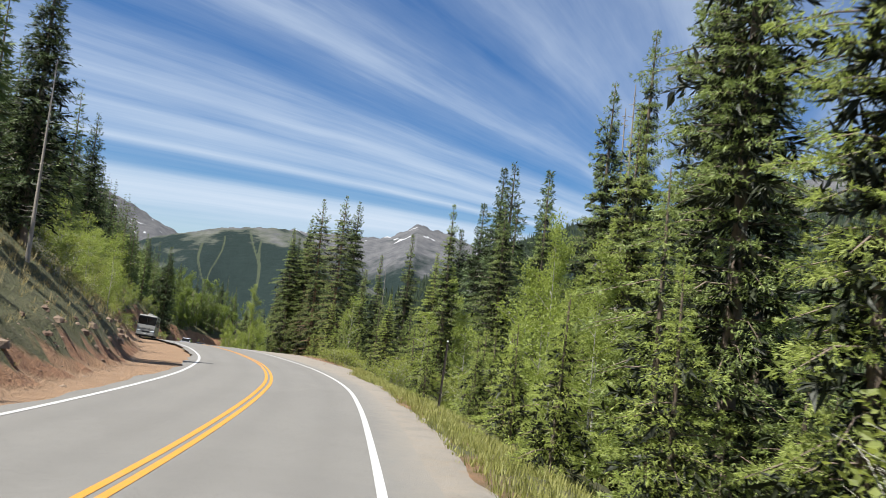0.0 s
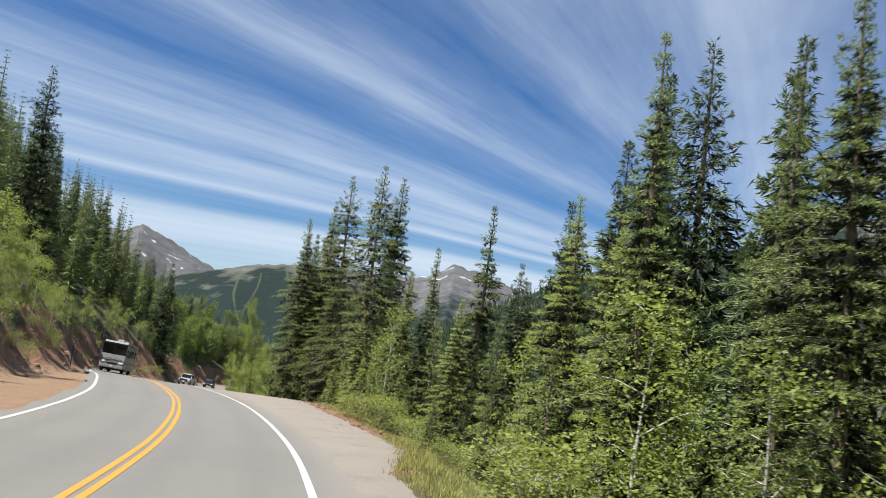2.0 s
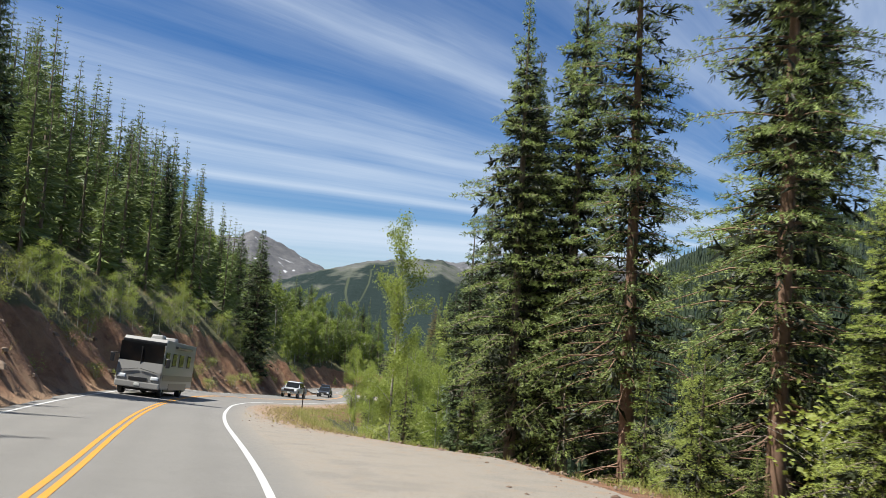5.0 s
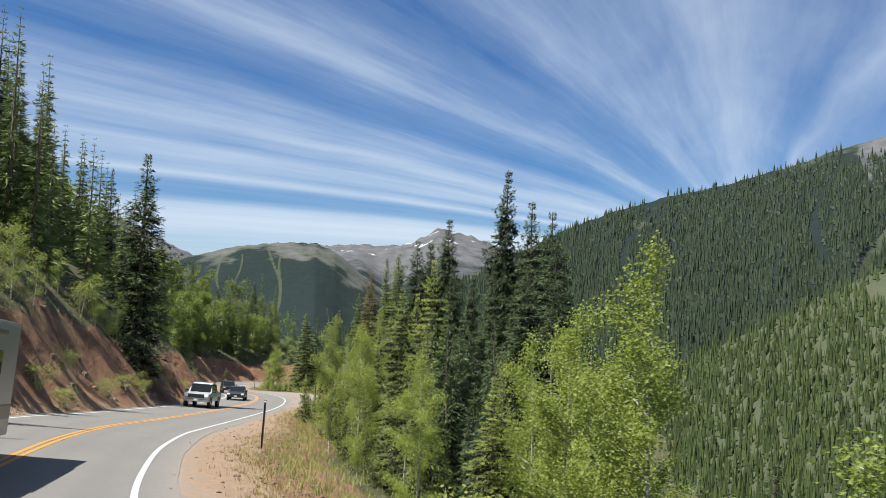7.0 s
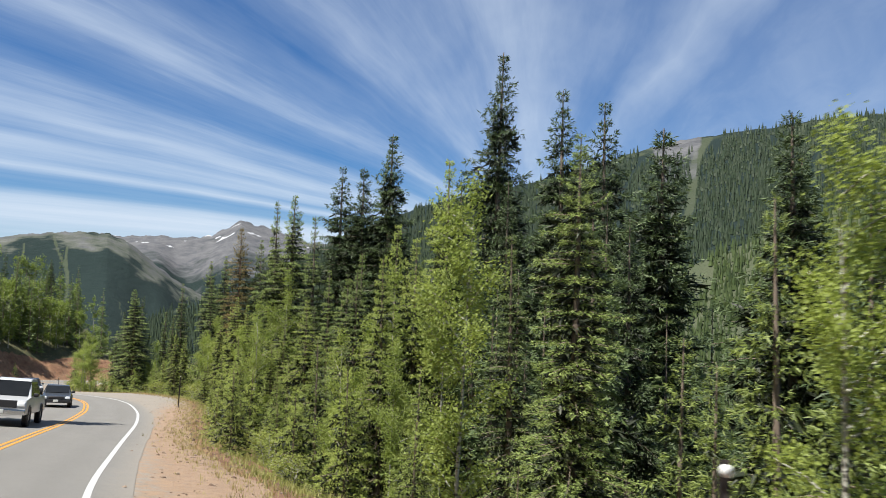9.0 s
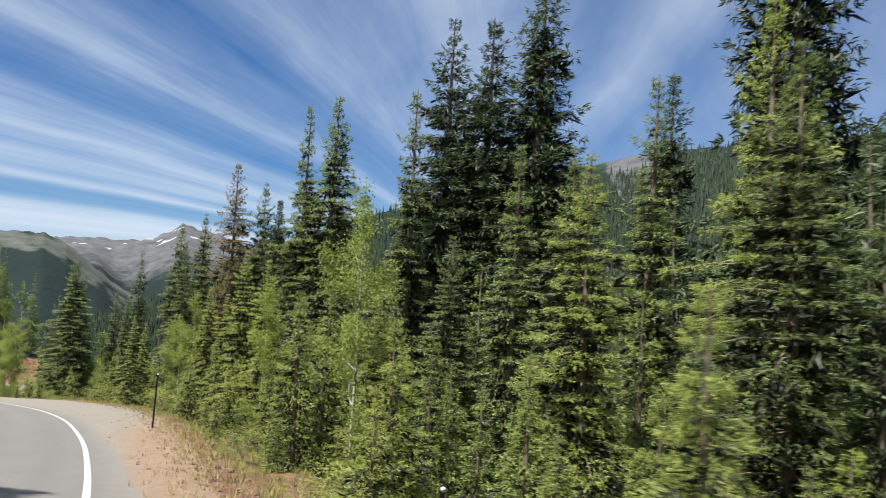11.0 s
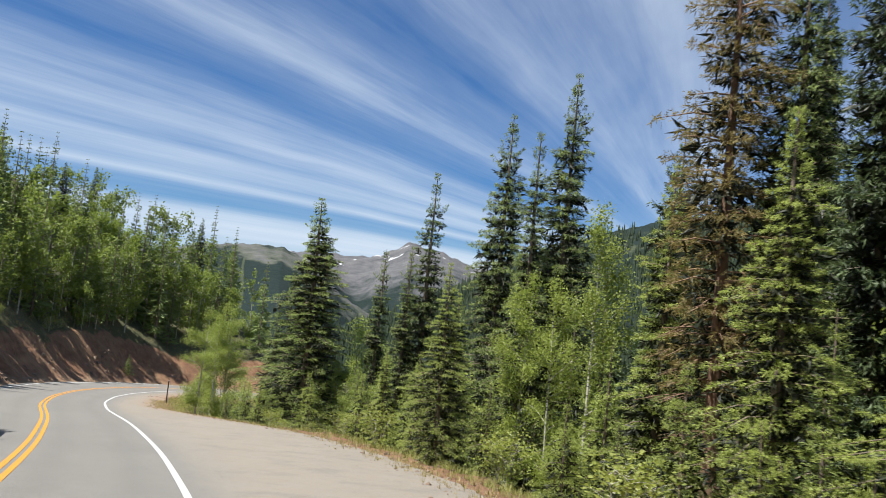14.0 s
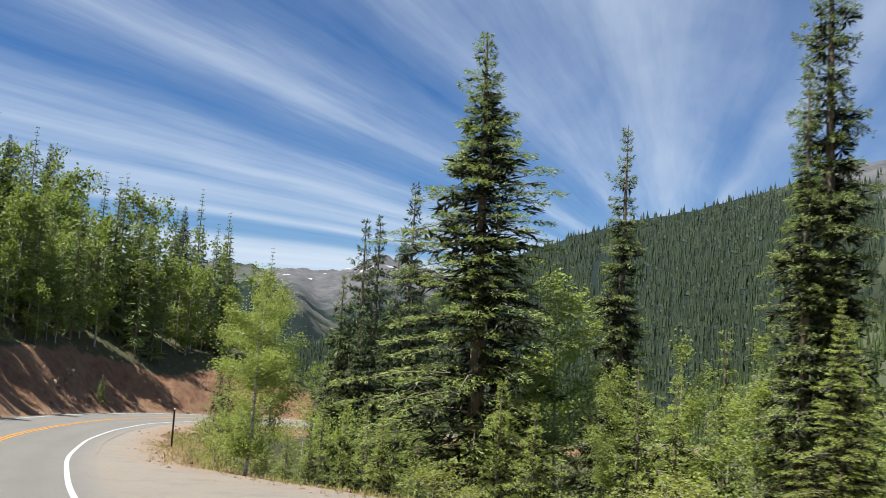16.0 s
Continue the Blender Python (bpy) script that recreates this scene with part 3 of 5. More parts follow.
def tube(path, radii, sides=7):
    """Verts and faces of a tapering tube through the points of a path."""
    vs, fs = [], []
    for k, (p, r) in enumerate(zip(path, radii)):
        p = Vector(p)
        a = Vector(path[min(k + 1, len(path) - 1)]) - Vector(path[max(k - 1, 0)])
        q = a.to_track_quat("Z", "Y")
        for s in range(sides):
            t = 2 * math.pi * s / sides
            vs.append(p + q @ Vector((r * math.cos(t), r * math.sin(t), 0)))
        if k:
            b = (k - 1) * sides
            fs += [(b + s, b + (s + 1) % sides, b + sides + (s + 1) % sides, b + sides + s) for s in range(sides)]
    return vs, fs


def merge(a, b):
    n = len(a[0])
    return list(a[0]) + list(b[0]), list(a[1]) + [tuple(i + n for i in f) for f in b[1]]


def spruce(seed, h=18.0, radius=2.3, whorls=46, per=6, tufts=4000, blade=0.2, bare=0.12, gaps=0.15, needles=None, limbs=2, dead=14, full=0.8, blades=4, width=0.14, inner=300):
    """A spruce: tapered trunk, uneven whorls of drooping boughs set with small tufts of needles, dead branches low down."""
    rnd = random.Random(seed)
    rng = np.random.default_rng(seed)
    lean = Vector((rnd.uniform(-0.012, 0.012), rnd.uniform(-0.012, 0.012), 1))
    steps = [h * k / 8 for k in range(9)]
    trunk = tube([lean * z for z in steps], [0.0125 * h * (1 - z / h) ** 0.85 + 0.012 for z in steps])
    boughs = []
    p1, p2 = rnd.random() * 6.28, rnd.random() * 6.28
    for k in range(whorls):
        f = min(bare + (1 - bare) * ((k + rnd.random() * 0.8) / whorls) ** 0.92, 0.992)
        body = min(1.0, 0.6 + (f - bare) / 0.22) * min(1.0, 0.55 + 2.6 * (1 - f))      # slimmer at the foot, drawn out to a spire
        reach = radius * ((1 - f) / (1 - bare)) ** full * body * rnd.uniform(0.75, 1.15) + 0.14 * (1.04 - f) / (1.04 - bare) + 0.05
        n = per if f < 0.88 else max(3, per - 2)
        turn = rnd.random() * 6.28
        for b in range(n):
            if rnd.random() < gaps:
                continue
            t = turn + b * 6.283 / n + rnd.uniform(-0.4, 0.4)
            lump = 0.85 + 0.22 * math.sin(2 * t + p1 + 9 * f) + 0.15 * math.sin(t + p2 - 21 * f)
            L = max(0.12, reach * rnd.uniform(0.6, 1.2) * lump)
            droop = rnd.uniform(0.15, 0.5) * (1 - f) + (0.05 if f < 0.85 else -0.55)
            boughs.append((f * h, t, L, droop))
            if b % limbs == 0 and L > 0.7:
                o = Vector((math.cos(t), math.sin(t), 0))
                root = lean * (f * h)
                trunk = merge(trunk, tube([root, root + o * L * 0.5 + Vector((0, 0, -droop * L * 0.25 + 0.05 * L)), root + o * L * 0.95 + Vector((0, 0, 0.1 * L - droop * L))], [0.026, 0.017, 0.005], 3))
    B = np.array(boughs)
    share = B[:, 2] ** 0.9 + 0.42
    who = rng.choice(len(B), tufts, p=share / share.sum())
    z0, t, L, droop = B[who].T
    u = 0.12 + 0.88 * rng.random(tufts) ** 0.62
    v = rng.uniform(-1, 1, tufts) * (0.07 + 0.26 * L * np.clip(1.1 - u, 0, 1) ** 0.7)
    out = np.stack([np.cos(t), np.sin(t), 0 * t], 1)
    side = np.stack([-np.sin(t), np.cos(t), 0 * t], 1)
    drop = 0.10 * L * u - droop * L * u * u - 0.22 * np.abs(v) + rng.normal(0, 0.035, tufts)
    P = out * (L * u)[:, None] + side * v[:, None] + np.array(lean[:]) * z0[:, None]
    P[:, 2] += drop
    swing = np.sign(v) * rng.uniform(0.1, 1.1, tufts)
    hang = rng.random(tufts) < 0.25
    A = out * np.cos(swing)[:, None] + side * np.sin(swing)[:, None]
    A[:, 2] += np.where(hang, rng.uniform(-1.6, -0.7, tufts), rng.uniform(-0.45, 0.35, tufts))
    A[z0 > 0.93 * h, 2] += 0.7
    ln = blade * rng.uniform(0.6, 1.3, tufts) * np.clip(0.6 + 0.5 * L, 0, 1)
    vs, fs = tuft_mesh(rng, P, A, ln, blades, width)
    who = rng.choice(len(B), inner, p=share / share.sum())     # old needles inside the crown, darkened in colour for the deep shade there
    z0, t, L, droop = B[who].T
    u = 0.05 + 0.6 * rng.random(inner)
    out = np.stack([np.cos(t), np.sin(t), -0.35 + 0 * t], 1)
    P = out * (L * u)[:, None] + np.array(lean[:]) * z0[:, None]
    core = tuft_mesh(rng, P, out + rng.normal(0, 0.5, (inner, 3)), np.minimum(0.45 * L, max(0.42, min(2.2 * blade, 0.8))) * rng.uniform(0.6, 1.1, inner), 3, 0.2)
    for k in range(dead):                                   # dead branches
        z = h * rnd.uniform(0.03, bare + 0.12)
        t = rnd.random() * 6.28
        o = Vector((math.cos(t), math.sin(t), rnd.uniform(-0.45, 0.05)))
        q = rnd.uniform(0.5, 0.75 * radius)
        e = lean * z + o * q
        trunk = merge(trunk, tube([lean * z, lean * z + o * q * 0.5 + Vector((0, 0, 0.06)), e], [0.022, 0.014, 0.004], 3))
        for g in range(3):
            w = o.lerp(Vector((math.cos(t + rnd.uniform(-1.4, 1.4)), math.sin(t + rnd.uniform(-1.4, 1.4)), -0.3)), 0.7)
            c = (lean * z).lerp(e, rnd.uniform(0.35, 0.9))
            trunk = merge(trunk, tube([c, c + w * rnd.uniform(0.2, 0.5)], [0.009, 0.003], 3))
    return trunk, (vs, fs), needles or M_SHADESPRUCE, core


def spire(seed, h=15.0, radius=1.9, whorls=31, per=5):
    """A spruce farther off: whorls of feathered boughs, dense and pointed."""
    rnd, rng = random.Random(seed), np.random.default_rng(seed)
    trunk = tube([Vector((0, 0, 0.96 * h * k / 4)) for k in range(5)], [0.012 * h * (1 - k / 4) + 0.012 for k in range(5)], 5)
    rows = []
    for k in range(whorls):
        f = 0.05 + 0.94 * (k + rnd.random() * 0.7) / whorls
        reach = radius * (1 - f) ** 0.86 * min(1.0, 0.6 + f / 0.2) * min(1.0, 0.6 + 2.3 * (1 - f)) * rnd.uniform(0.75, 1.2) + 0.16
        turn = rnd.random() * 6.28
        for b in range(per):
            if rnd.random() > 0.08:
                rows.append((f * h, turn + b * 6.283 / per + rnd.uniform(-0.4, 0.4), reach * rnd.uniform(0.65, 1.2), rnd.uniform(0.15, 0.6) * (1 - f) - 0.12 * (f > 0.8)))
    z, t, L, droop = np.array(rows).T
    out = np.stack([np.cos(t), np.sin(t), -droop], 1)
    root = np.stack([0 * z, 0 * z, z], 1)
    a = tuft_mesh(rng, root + out * (0.06 * L)[:, None], out, np.maximum(0.95 * L, 0.22), 4, 0.13, 0.24)
    b = tuft_mesh(rng, root + out * (0.42 * L)[:, None], out, np.maximum(0.55 * L, 0.2), 3, 0.17, 0.5)
    return trunk, merge(a, b), M_HILL


def tuft_mesh(rng, P, A, ln, blades=4, width=0.13, spreadout=0.42):
    """Tufts of narrow blades that share their base point."""
    n = len(P)
    A = A / np.linalg.norm(A, axis=1)[:, None]
    vs = np.empty((n, 1 + 2 * blades, 3))
    vs[:, 0] = P
    for k in range(blades):
        D = A + rng.normal(0, spreadout, (n, 3))
        D /= np.linalg.norm(D, axis=1)[:, None]
        W = np.cross(D, rng.normal(0, 1, (n, 3)) + np.array([0, 0, 0.9]))
        W /= np.linalg.norm(W, axis=1)[:, None] + 1e-9
        q = ln * rng.uniform(0.75, 1.15, n)
        vs[:, 1 + 2 * k] = P + D * (q * 0.42)[:, None] + W * (q * width)[:, None]
        vs[:, 2 + 2 * k] = P + D * q[:, None]
    base = np.arange(n) * (1 + 2 * blades)
    fs = np.concatenate([np.stack([base, base + 1 + 2 * k, base + 2 + 2 * k], 1) for k in range(blades)])
    return vs.reshape(-1, 3).tolist(), fs.tolist()


def broadleaf(seed, h=8.0, radius=1.7, leaves=1500, size=0.13, stems=1, low=0.25, mat=None, tight=1.0):
    """An aspen or willow: pale stem or stems, forked limbs, a loose crown of many small leaf clumps."""
    rnd = random.Random(seed)
    wood = ([], [])
    ends = []
    for s in range(stems):
        t0 = rnd.random() * 6.28
        sway = Vector((math.cos(t0), math.sin(t0), 0)) * (0.12 if stems == 1 else 0.4) * radius
        pts = [Vector((0, 0, 0)) + sway * (0.25 * (stems > 1)) + sway * (g ** 1.3) + Vector((rnd.uniform(-0.05, 0.05), rnd.uniform(-0.05, 0.05), h * 0.94 * g)) for g in (0, 0.25, 0.5, 0.75, 1)]
        r = 0.0075 * h + 0.01
        wood = merge(wood, tube(pts, [r * k for k in (1, 0.8, 0.55, 0.32, 0.08)], 6))
        for k in range(int(16 if stems == 1 else 7)):
            g = rnd.uniform(low, 0.97)
            j = min(int(g * 4), 3)
            base = pts[j].lerp(pts[j + 1], g * 4 - j)
            t = rnd.random() * 6.28
            prof = math.sin(math.pi * min(1, max(0, (g - low) / (1.08 - low))) ** 0.75) ** 0.7 if g > low else 0.2
            L = radius * (0.25 + 0.75 * prof) * rnd.uniform(0.6, 1.1)
            end = base + Vector((math.cos(t) * L, math.sin(t) * L, L * rnd.uniform(0.25, 0.8)))
            midp = base.lerp(end, 0.5) + Vector((0, 0, 0.08 * L))
            wood = merge(wood, tube([base, midp, end], [r * 0.35, r * 0.2, 0.004], 4))
            ends.append((base, midp, end))
        ends.append((pts[3], pts[4], pts[4] + Vector((0, 0, 0.05 * h))))
    vs, fs = [], []
    for k in range(leaves):
        a, b, c = rnd.choice(ends)
        g = rnd.random() ** 0.7
        p = a.lerp(b, g * 2) if g < 0.5 else b.lerp(c, g * 2 - 1)
        p = p + Vector((rnd.gauss(0, 1), rnd.gauss(0, 1), rnd.gauss(0, 1))) * (0.13 * radius + 0.08) * tight
        q = Euler((rnd.uniform(-1.2, 1.2), rnd.uniform(-1.2, 1.2), rnd.random() * 6.28)).to_matrix()
        s = size * rnd.uniform(0.6, 1.3)
        n = len(vs)
        vs += [p + q @ Vector(v) for v in ((0, -s, 0), (0.75 * s, 0, 0.2 * s), (0, s, 0), (-0.75 * s, 0, 0.2 * s))]
        fs += [(n, n + 1, n + 2), (n, n + 2, n + 3)]
    return wood, (vs, fs), mat or M_ASPEN


def as_tree(name, made, bark, label, category, group):
    wood, crown, leaf = made[:3]
    parts = [("trunk", wood[0], wood[1], bark)]
    if crown[0]:
        parts.append(("crown", crown[0], crown[1], leaf))
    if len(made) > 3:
        parts.append(("inner_crown", made[3][0], made[3][1], M_OLDSHADE))
    return tree_parts(name, parts, label, category, group)


def snag(seed, h=13.0):
    """A dead standing trunk with short broken branches."""
    rnd = random.Random(seed)
    st = [h * k / 7 for k in range(8)]
    wood = tube([Vector((0.012 * z, 0.008 * z, z)) for z in st], [0.011 * h * (1 - 0.9 * z / h) for z in st])
    for k in range(60):
        z = h * rnd.uniform(0.2, 0.99)
        t = rnd.random() * 6.28
        L = rnd.uniform(0.3, 1.5) * (1.1 - z / h)
        b = Vector((0.012 * z, 0.008 * z, z))
        wood = merge(wood, tube([b, b + Vector((math.cos(t) * L * 0.6, math.sin(t) * L * 0.6, -0.1 * L)), b + Vector((math.cos(t) * L, math.sin(t) * L, 0.02 * L))], [0.022, 0.014, 0.004], 3))
    return wood, ([], []), None


GROUP_S, GROUP_A, GROUP_W = "spruces on the roadside slopes", "aspens on the roadside slopes", "shrubs beside the road"
SPRUCE_LABEL = "tall narrow dark green spruce on the slope"
KINDS = {}
for k in range(3):      # close to the road, in full detail
    KINDS["near", k] = (as_tree("spruce_tree", spruce(110 + k, 17, 2.75 + 0.3 * (k % 2), 56, 6, 19000, 0.122, 0.12, 0.10, M_SUNSPRUCE, limbs=1, dead=30, full=0.74, inner=2600, blades=3, width=0.18), M_BARK, "tall spruce with drooping lit branches and dead twigs below", "tree", GROUP_S), 17.0)
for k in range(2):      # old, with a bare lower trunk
    KINDS["bole", k] = (as_tree("spruce_tree", spruce(140 + k, 17, 3.0, 50, 6, 16000, 0.122, 0.18, 0.17, M_SUNSPRUCE, limbs=1, dead=60, full=0.70, inner=1300, blades=3, width=0.18), M_REDBARK, "tall old spruce with a bare red-brown trunk and dead lower branches", "tree", GROUP_S), 17.0)
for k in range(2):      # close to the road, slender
    KINDS["slim", k] = (as_tree("spruce_tree", spruce(130 + k, 16, 1.75, 52, 6, 11000, 0.122, 0.13, 0.14, M_SUNSPRUCE, limbs=1, dead=24, full=0.72, inner=2000, blades=3, width=0.18), M_BARK, "slender spruce with short dense boughs", "tree", GROUP_S), 16.0)
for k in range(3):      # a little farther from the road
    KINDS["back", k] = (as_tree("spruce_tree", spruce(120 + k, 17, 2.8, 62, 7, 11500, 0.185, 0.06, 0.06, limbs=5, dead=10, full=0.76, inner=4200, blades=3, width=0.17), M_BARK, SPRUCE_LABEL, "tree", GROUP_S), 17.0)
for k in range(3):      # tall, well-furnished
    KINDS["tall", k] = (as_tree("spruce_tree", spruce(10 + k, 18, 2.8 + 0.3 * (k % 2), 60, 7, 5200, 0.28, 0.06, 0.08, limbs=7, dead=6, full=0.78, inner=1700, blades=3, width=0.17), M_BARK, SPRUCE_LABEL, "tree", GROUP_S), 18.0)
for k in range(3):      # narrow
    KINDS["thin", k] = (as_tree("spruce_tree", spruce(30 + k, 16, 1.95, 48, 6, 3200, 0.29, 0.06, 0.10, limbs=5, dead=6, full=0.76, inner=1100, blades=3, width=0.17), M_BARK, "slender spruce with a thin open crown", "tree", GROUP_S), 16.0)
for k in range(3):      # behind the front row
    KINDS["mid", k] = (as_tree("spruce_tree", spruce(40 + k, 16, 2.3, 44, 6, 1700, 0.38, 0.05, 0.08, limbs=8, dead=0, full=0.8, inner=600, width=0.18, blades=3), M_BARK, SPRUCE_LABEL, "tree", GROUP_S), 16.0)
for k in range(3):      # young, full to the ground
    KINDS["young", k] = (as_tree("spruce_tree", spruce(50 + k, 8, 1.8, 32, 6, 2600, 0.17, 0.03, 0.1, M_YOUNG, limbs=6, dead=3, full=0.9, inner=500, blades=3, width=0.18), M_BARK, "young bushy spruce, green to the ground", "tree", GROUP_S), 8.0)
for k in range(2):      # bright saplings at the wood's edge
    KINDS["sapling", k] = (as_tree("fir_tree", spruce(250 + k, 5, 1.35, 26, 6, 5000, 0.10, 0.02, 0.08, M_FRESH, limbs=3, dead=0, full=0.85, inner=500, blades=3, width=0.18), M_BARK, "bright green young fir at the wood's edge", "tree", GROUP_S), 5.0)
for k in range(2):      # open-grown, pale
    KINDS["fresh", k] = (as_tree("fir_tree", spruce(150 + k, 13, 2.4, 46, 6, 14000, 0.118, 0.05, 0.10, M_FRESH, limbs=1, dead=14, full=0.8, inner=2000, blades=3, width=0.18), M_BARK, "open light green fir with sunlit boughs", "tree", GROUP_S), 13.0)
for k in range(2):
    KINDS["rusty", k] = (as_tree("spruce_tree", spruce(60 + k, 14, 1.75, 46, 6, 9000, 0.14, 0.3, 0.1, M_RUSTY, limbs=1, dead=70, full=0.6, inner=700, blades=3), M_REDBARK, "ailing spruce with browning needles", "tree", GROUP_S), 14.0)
for k in range(3):      # far up the slope
    KINDS["far", k] = (as_tree("spruce_tree", spire(70 + k, 15, 1.9 + 0.2 * (k % 2)), M_BARK, SPRUCE_LABEL, "tree", GROUP_S), 15.0)
for k in range(3):
    KINDS["aspen", k] = (as_tree("aspen_tree", broadleaf(80 + k, 8, 1.5, 1700, 0.065, 1, 0.18), M_ASPENBARK, "young aspen with pale stem and fresh green leaves", "tree", GROUP_A), 8.0)
for k in range(2):
    KINDS["lush", k] = (as_tree("aspen_tree", broadleaf(280 + k, 11, 2.1, 9000, 0.054, 1, 0.12, tight=0.68), M_ASPENBARK, "leafy aspen with a full crown of small light leaves", "tree", GROUP_A), 11.0)
for k in range(3):
    KINDS["grove", k] = (as_tree("aspen_tree", broadleaf(180 + k, 9, 1.8, 880, 0.137, 1, 0.12, M_GROVE, tight=0.75), M_ASPENBARK, "aspen in a dense bright green grove", "tree", GROUP_A), 9.0)
for k in range(3):
    KINDS["shrub", k] = (as_tree("willow_shrub", broadleaf(90 + k, 3, 1.5, 900, 0.075, 5, 0.1, M_SHRUB), M_ASPENBARK, "leafy light green willow shrub", "shrub", GROUP_W), 3.0)
KINDS["snag", 0] = (as_tree("dead_tree", snag(5), M_GREYWOOD, "dead grey standing spruce without needles", "tree", "dead trees"), 13.0)
COUNT = {}
for (nm, k) in KINDS:
    COUNT[nm] = max(COUNT.get(nm, 0), k + 1)
USED = set()
place_rnd = random.Random(77)


def plant(kind, x, y, top=None, height=None, wide=1.0):
    """Plant a tree at a place; top: the height of its tip in the world, else its own height."""
    if kind in ("tall", "thin") and (4 < y < 66 or 84 < y < 118 or 160 < y < 285):       # where the road passes closest
        j, e = road_coords(x, y)
        off = e[0] - RIGHT[j[0]]
        if 0 < off < (11 if y < 66 else 8):
            kind, wide = ("near" if kind == "tall" else "slim"), (wide if wide > 1.25 else 1.0)
        elif 0 < off < 28:
            kind, wide = "back", (1.0 if kind == "tall" else 0.7)
    k = place_rnd.randrange(COUNT[kind])
    proto, own = KINDS[kind, k]
    base = float(ground_z(x, y)[0][0]) - 0.12
    h = (top - base) if top is not None else height
    s = h / own
    tilt = 0.35 if top is not None else 1.2
    m = pose(x, y, base, place_rnd.uniform(-tilt, tilt), place_rnd.uniform(-tilt, tilt), place_rnd.uniform(0, 360)) @ Matrix.Diagonal((s ** 0.75 * wide, s ** 0.75 * wide, s, 1))
    if (kind, k) not in USED:
        USED.add((kind, k))
        proto.matrix_basis = m
        return proto
    ob = copy_thing(proto, pose(0, 0, 0))
    ob.matrix_basis = m
    return ob


# tips of the trees that stand out, in plan units
TIPS_FIRST = [("tall", 4.2, 69.9, 13.7), ("tall", 3.6, 76.4, 14.3), ("tall", 6.6, 66.2, 12.8), ("thin", 0.1, 55.4, 8.4), ("thin", -3.6, 85.6, 8.9), ("bole", -12.2, 104.0, 13.9),
              ("near", -11.1, 108.2, 13.8), ("bole", -15.2, 110.5, 13.9), ("tall", 7.2, 45.6, 14.2), ("thin", -6.9, 94.7, 7.2), ("tall", 1.0, 88.1, 10.1), ("tall", 2.4, 78.2, 11.4),
              ("thin", -21.2, 124.6, 5.2), ("thin", -21.4, 119.6, 3.1)]
TIPS_LEFT = [("tall", -57.2, 192.0, 9.4), ("tall", -48.2, 121.8, 23.2), ("thin", -47.3, 124.5, 17.0), ("tall", -69.2, 189.0, 19.0), ("tall", -76.4, 192.4, 22.9), ("thin", -69.6, 216.7, 11.9),
             ("tall", -90.1, 378.7, 5.4), ("tall", -104.1, 365.8, 10.3), ("tall", -104.7, 355.3, 8.9)]
TIPS_SECOND = [("back", -27.6, 206.4, 11.4), ("back", -25.2, 199.6, 7.5), ("back", -23.6, 197.2, 6.4), 
               ("back", -36.3, 217.5, 5.2), ("back", -34.8, 216.2, 5.1), ("back", -33.1, 215.4, 7.5), ("tall", -30.5, 209.3, 1.5), ("rusty", -43.9, 246.0, 3.0)]
TIPS_THIRD = [("thin", -40.7, 231.3, 4.2), ("tall", -39.5, 230.4, 4.6), ("near", -46.0, 260.5, 0.9), ("near", -48.0, 267.2, 0.6), ("tall", -42.0, 246.6, 1.9), ("thin", -38.1, 214.9, 1.3),
              ("thin", -51.4, 269.7, -2.2), ("near", -57.8, 277.8, -3.0), ("thin", -40.7, 248.1, 1.0), ("thin", -40.7, 231.4, -2.6), ("thin", -47.3, 259.8, -1.9), ("tall", -41.7, 259.7, -1.1), ("thin", -52.3, 268.9, -6.4)]
TIPS_CLOSE = [("fresh", -37.0, 184.5, -3.5), ("back", -27.2, 172.7, 0.3), ("back", -25.4, 175.6, -0.4), ("back", -24.4, 188.4, 3.2), ("back", -26.1, 170.8, -2.1), ("back", -27.4, 184.0, -1.5), ("back", -25.8, 191.5, 0.5), ("back", -28.6, 199.0, 2.0), ("tall", -32.0, 195.0, 1.5), ("tall", -20.0, 43.6, 17.5), ("near", 7.5, 27.0, 15.0), ("slim", 6.5, 33.5, 13.0), ("near", 5.9, 19.0, 15.5), ("fresh", 6.0, 13.0, 12.0), ("fresh", 5.2, 27.5, 8.5), ("fresh", -33.6, 190.5, 1.5), ("fresh", -35.2, 196.0, -1.0),
              ("thin", -54.0, 277.1, -5.7), ("fresh", -42.6, 226.0, -5.0), ("fresh", -45.3, 238.5, -6.0), ("fresh", -50.5, 254.5, -8.0), ("fresh", -11.5, 98.5, 2.0), ("fresh", -4.5, 78.0, 3.0), ("fresh", 0.5, 62.0, 5.0)]
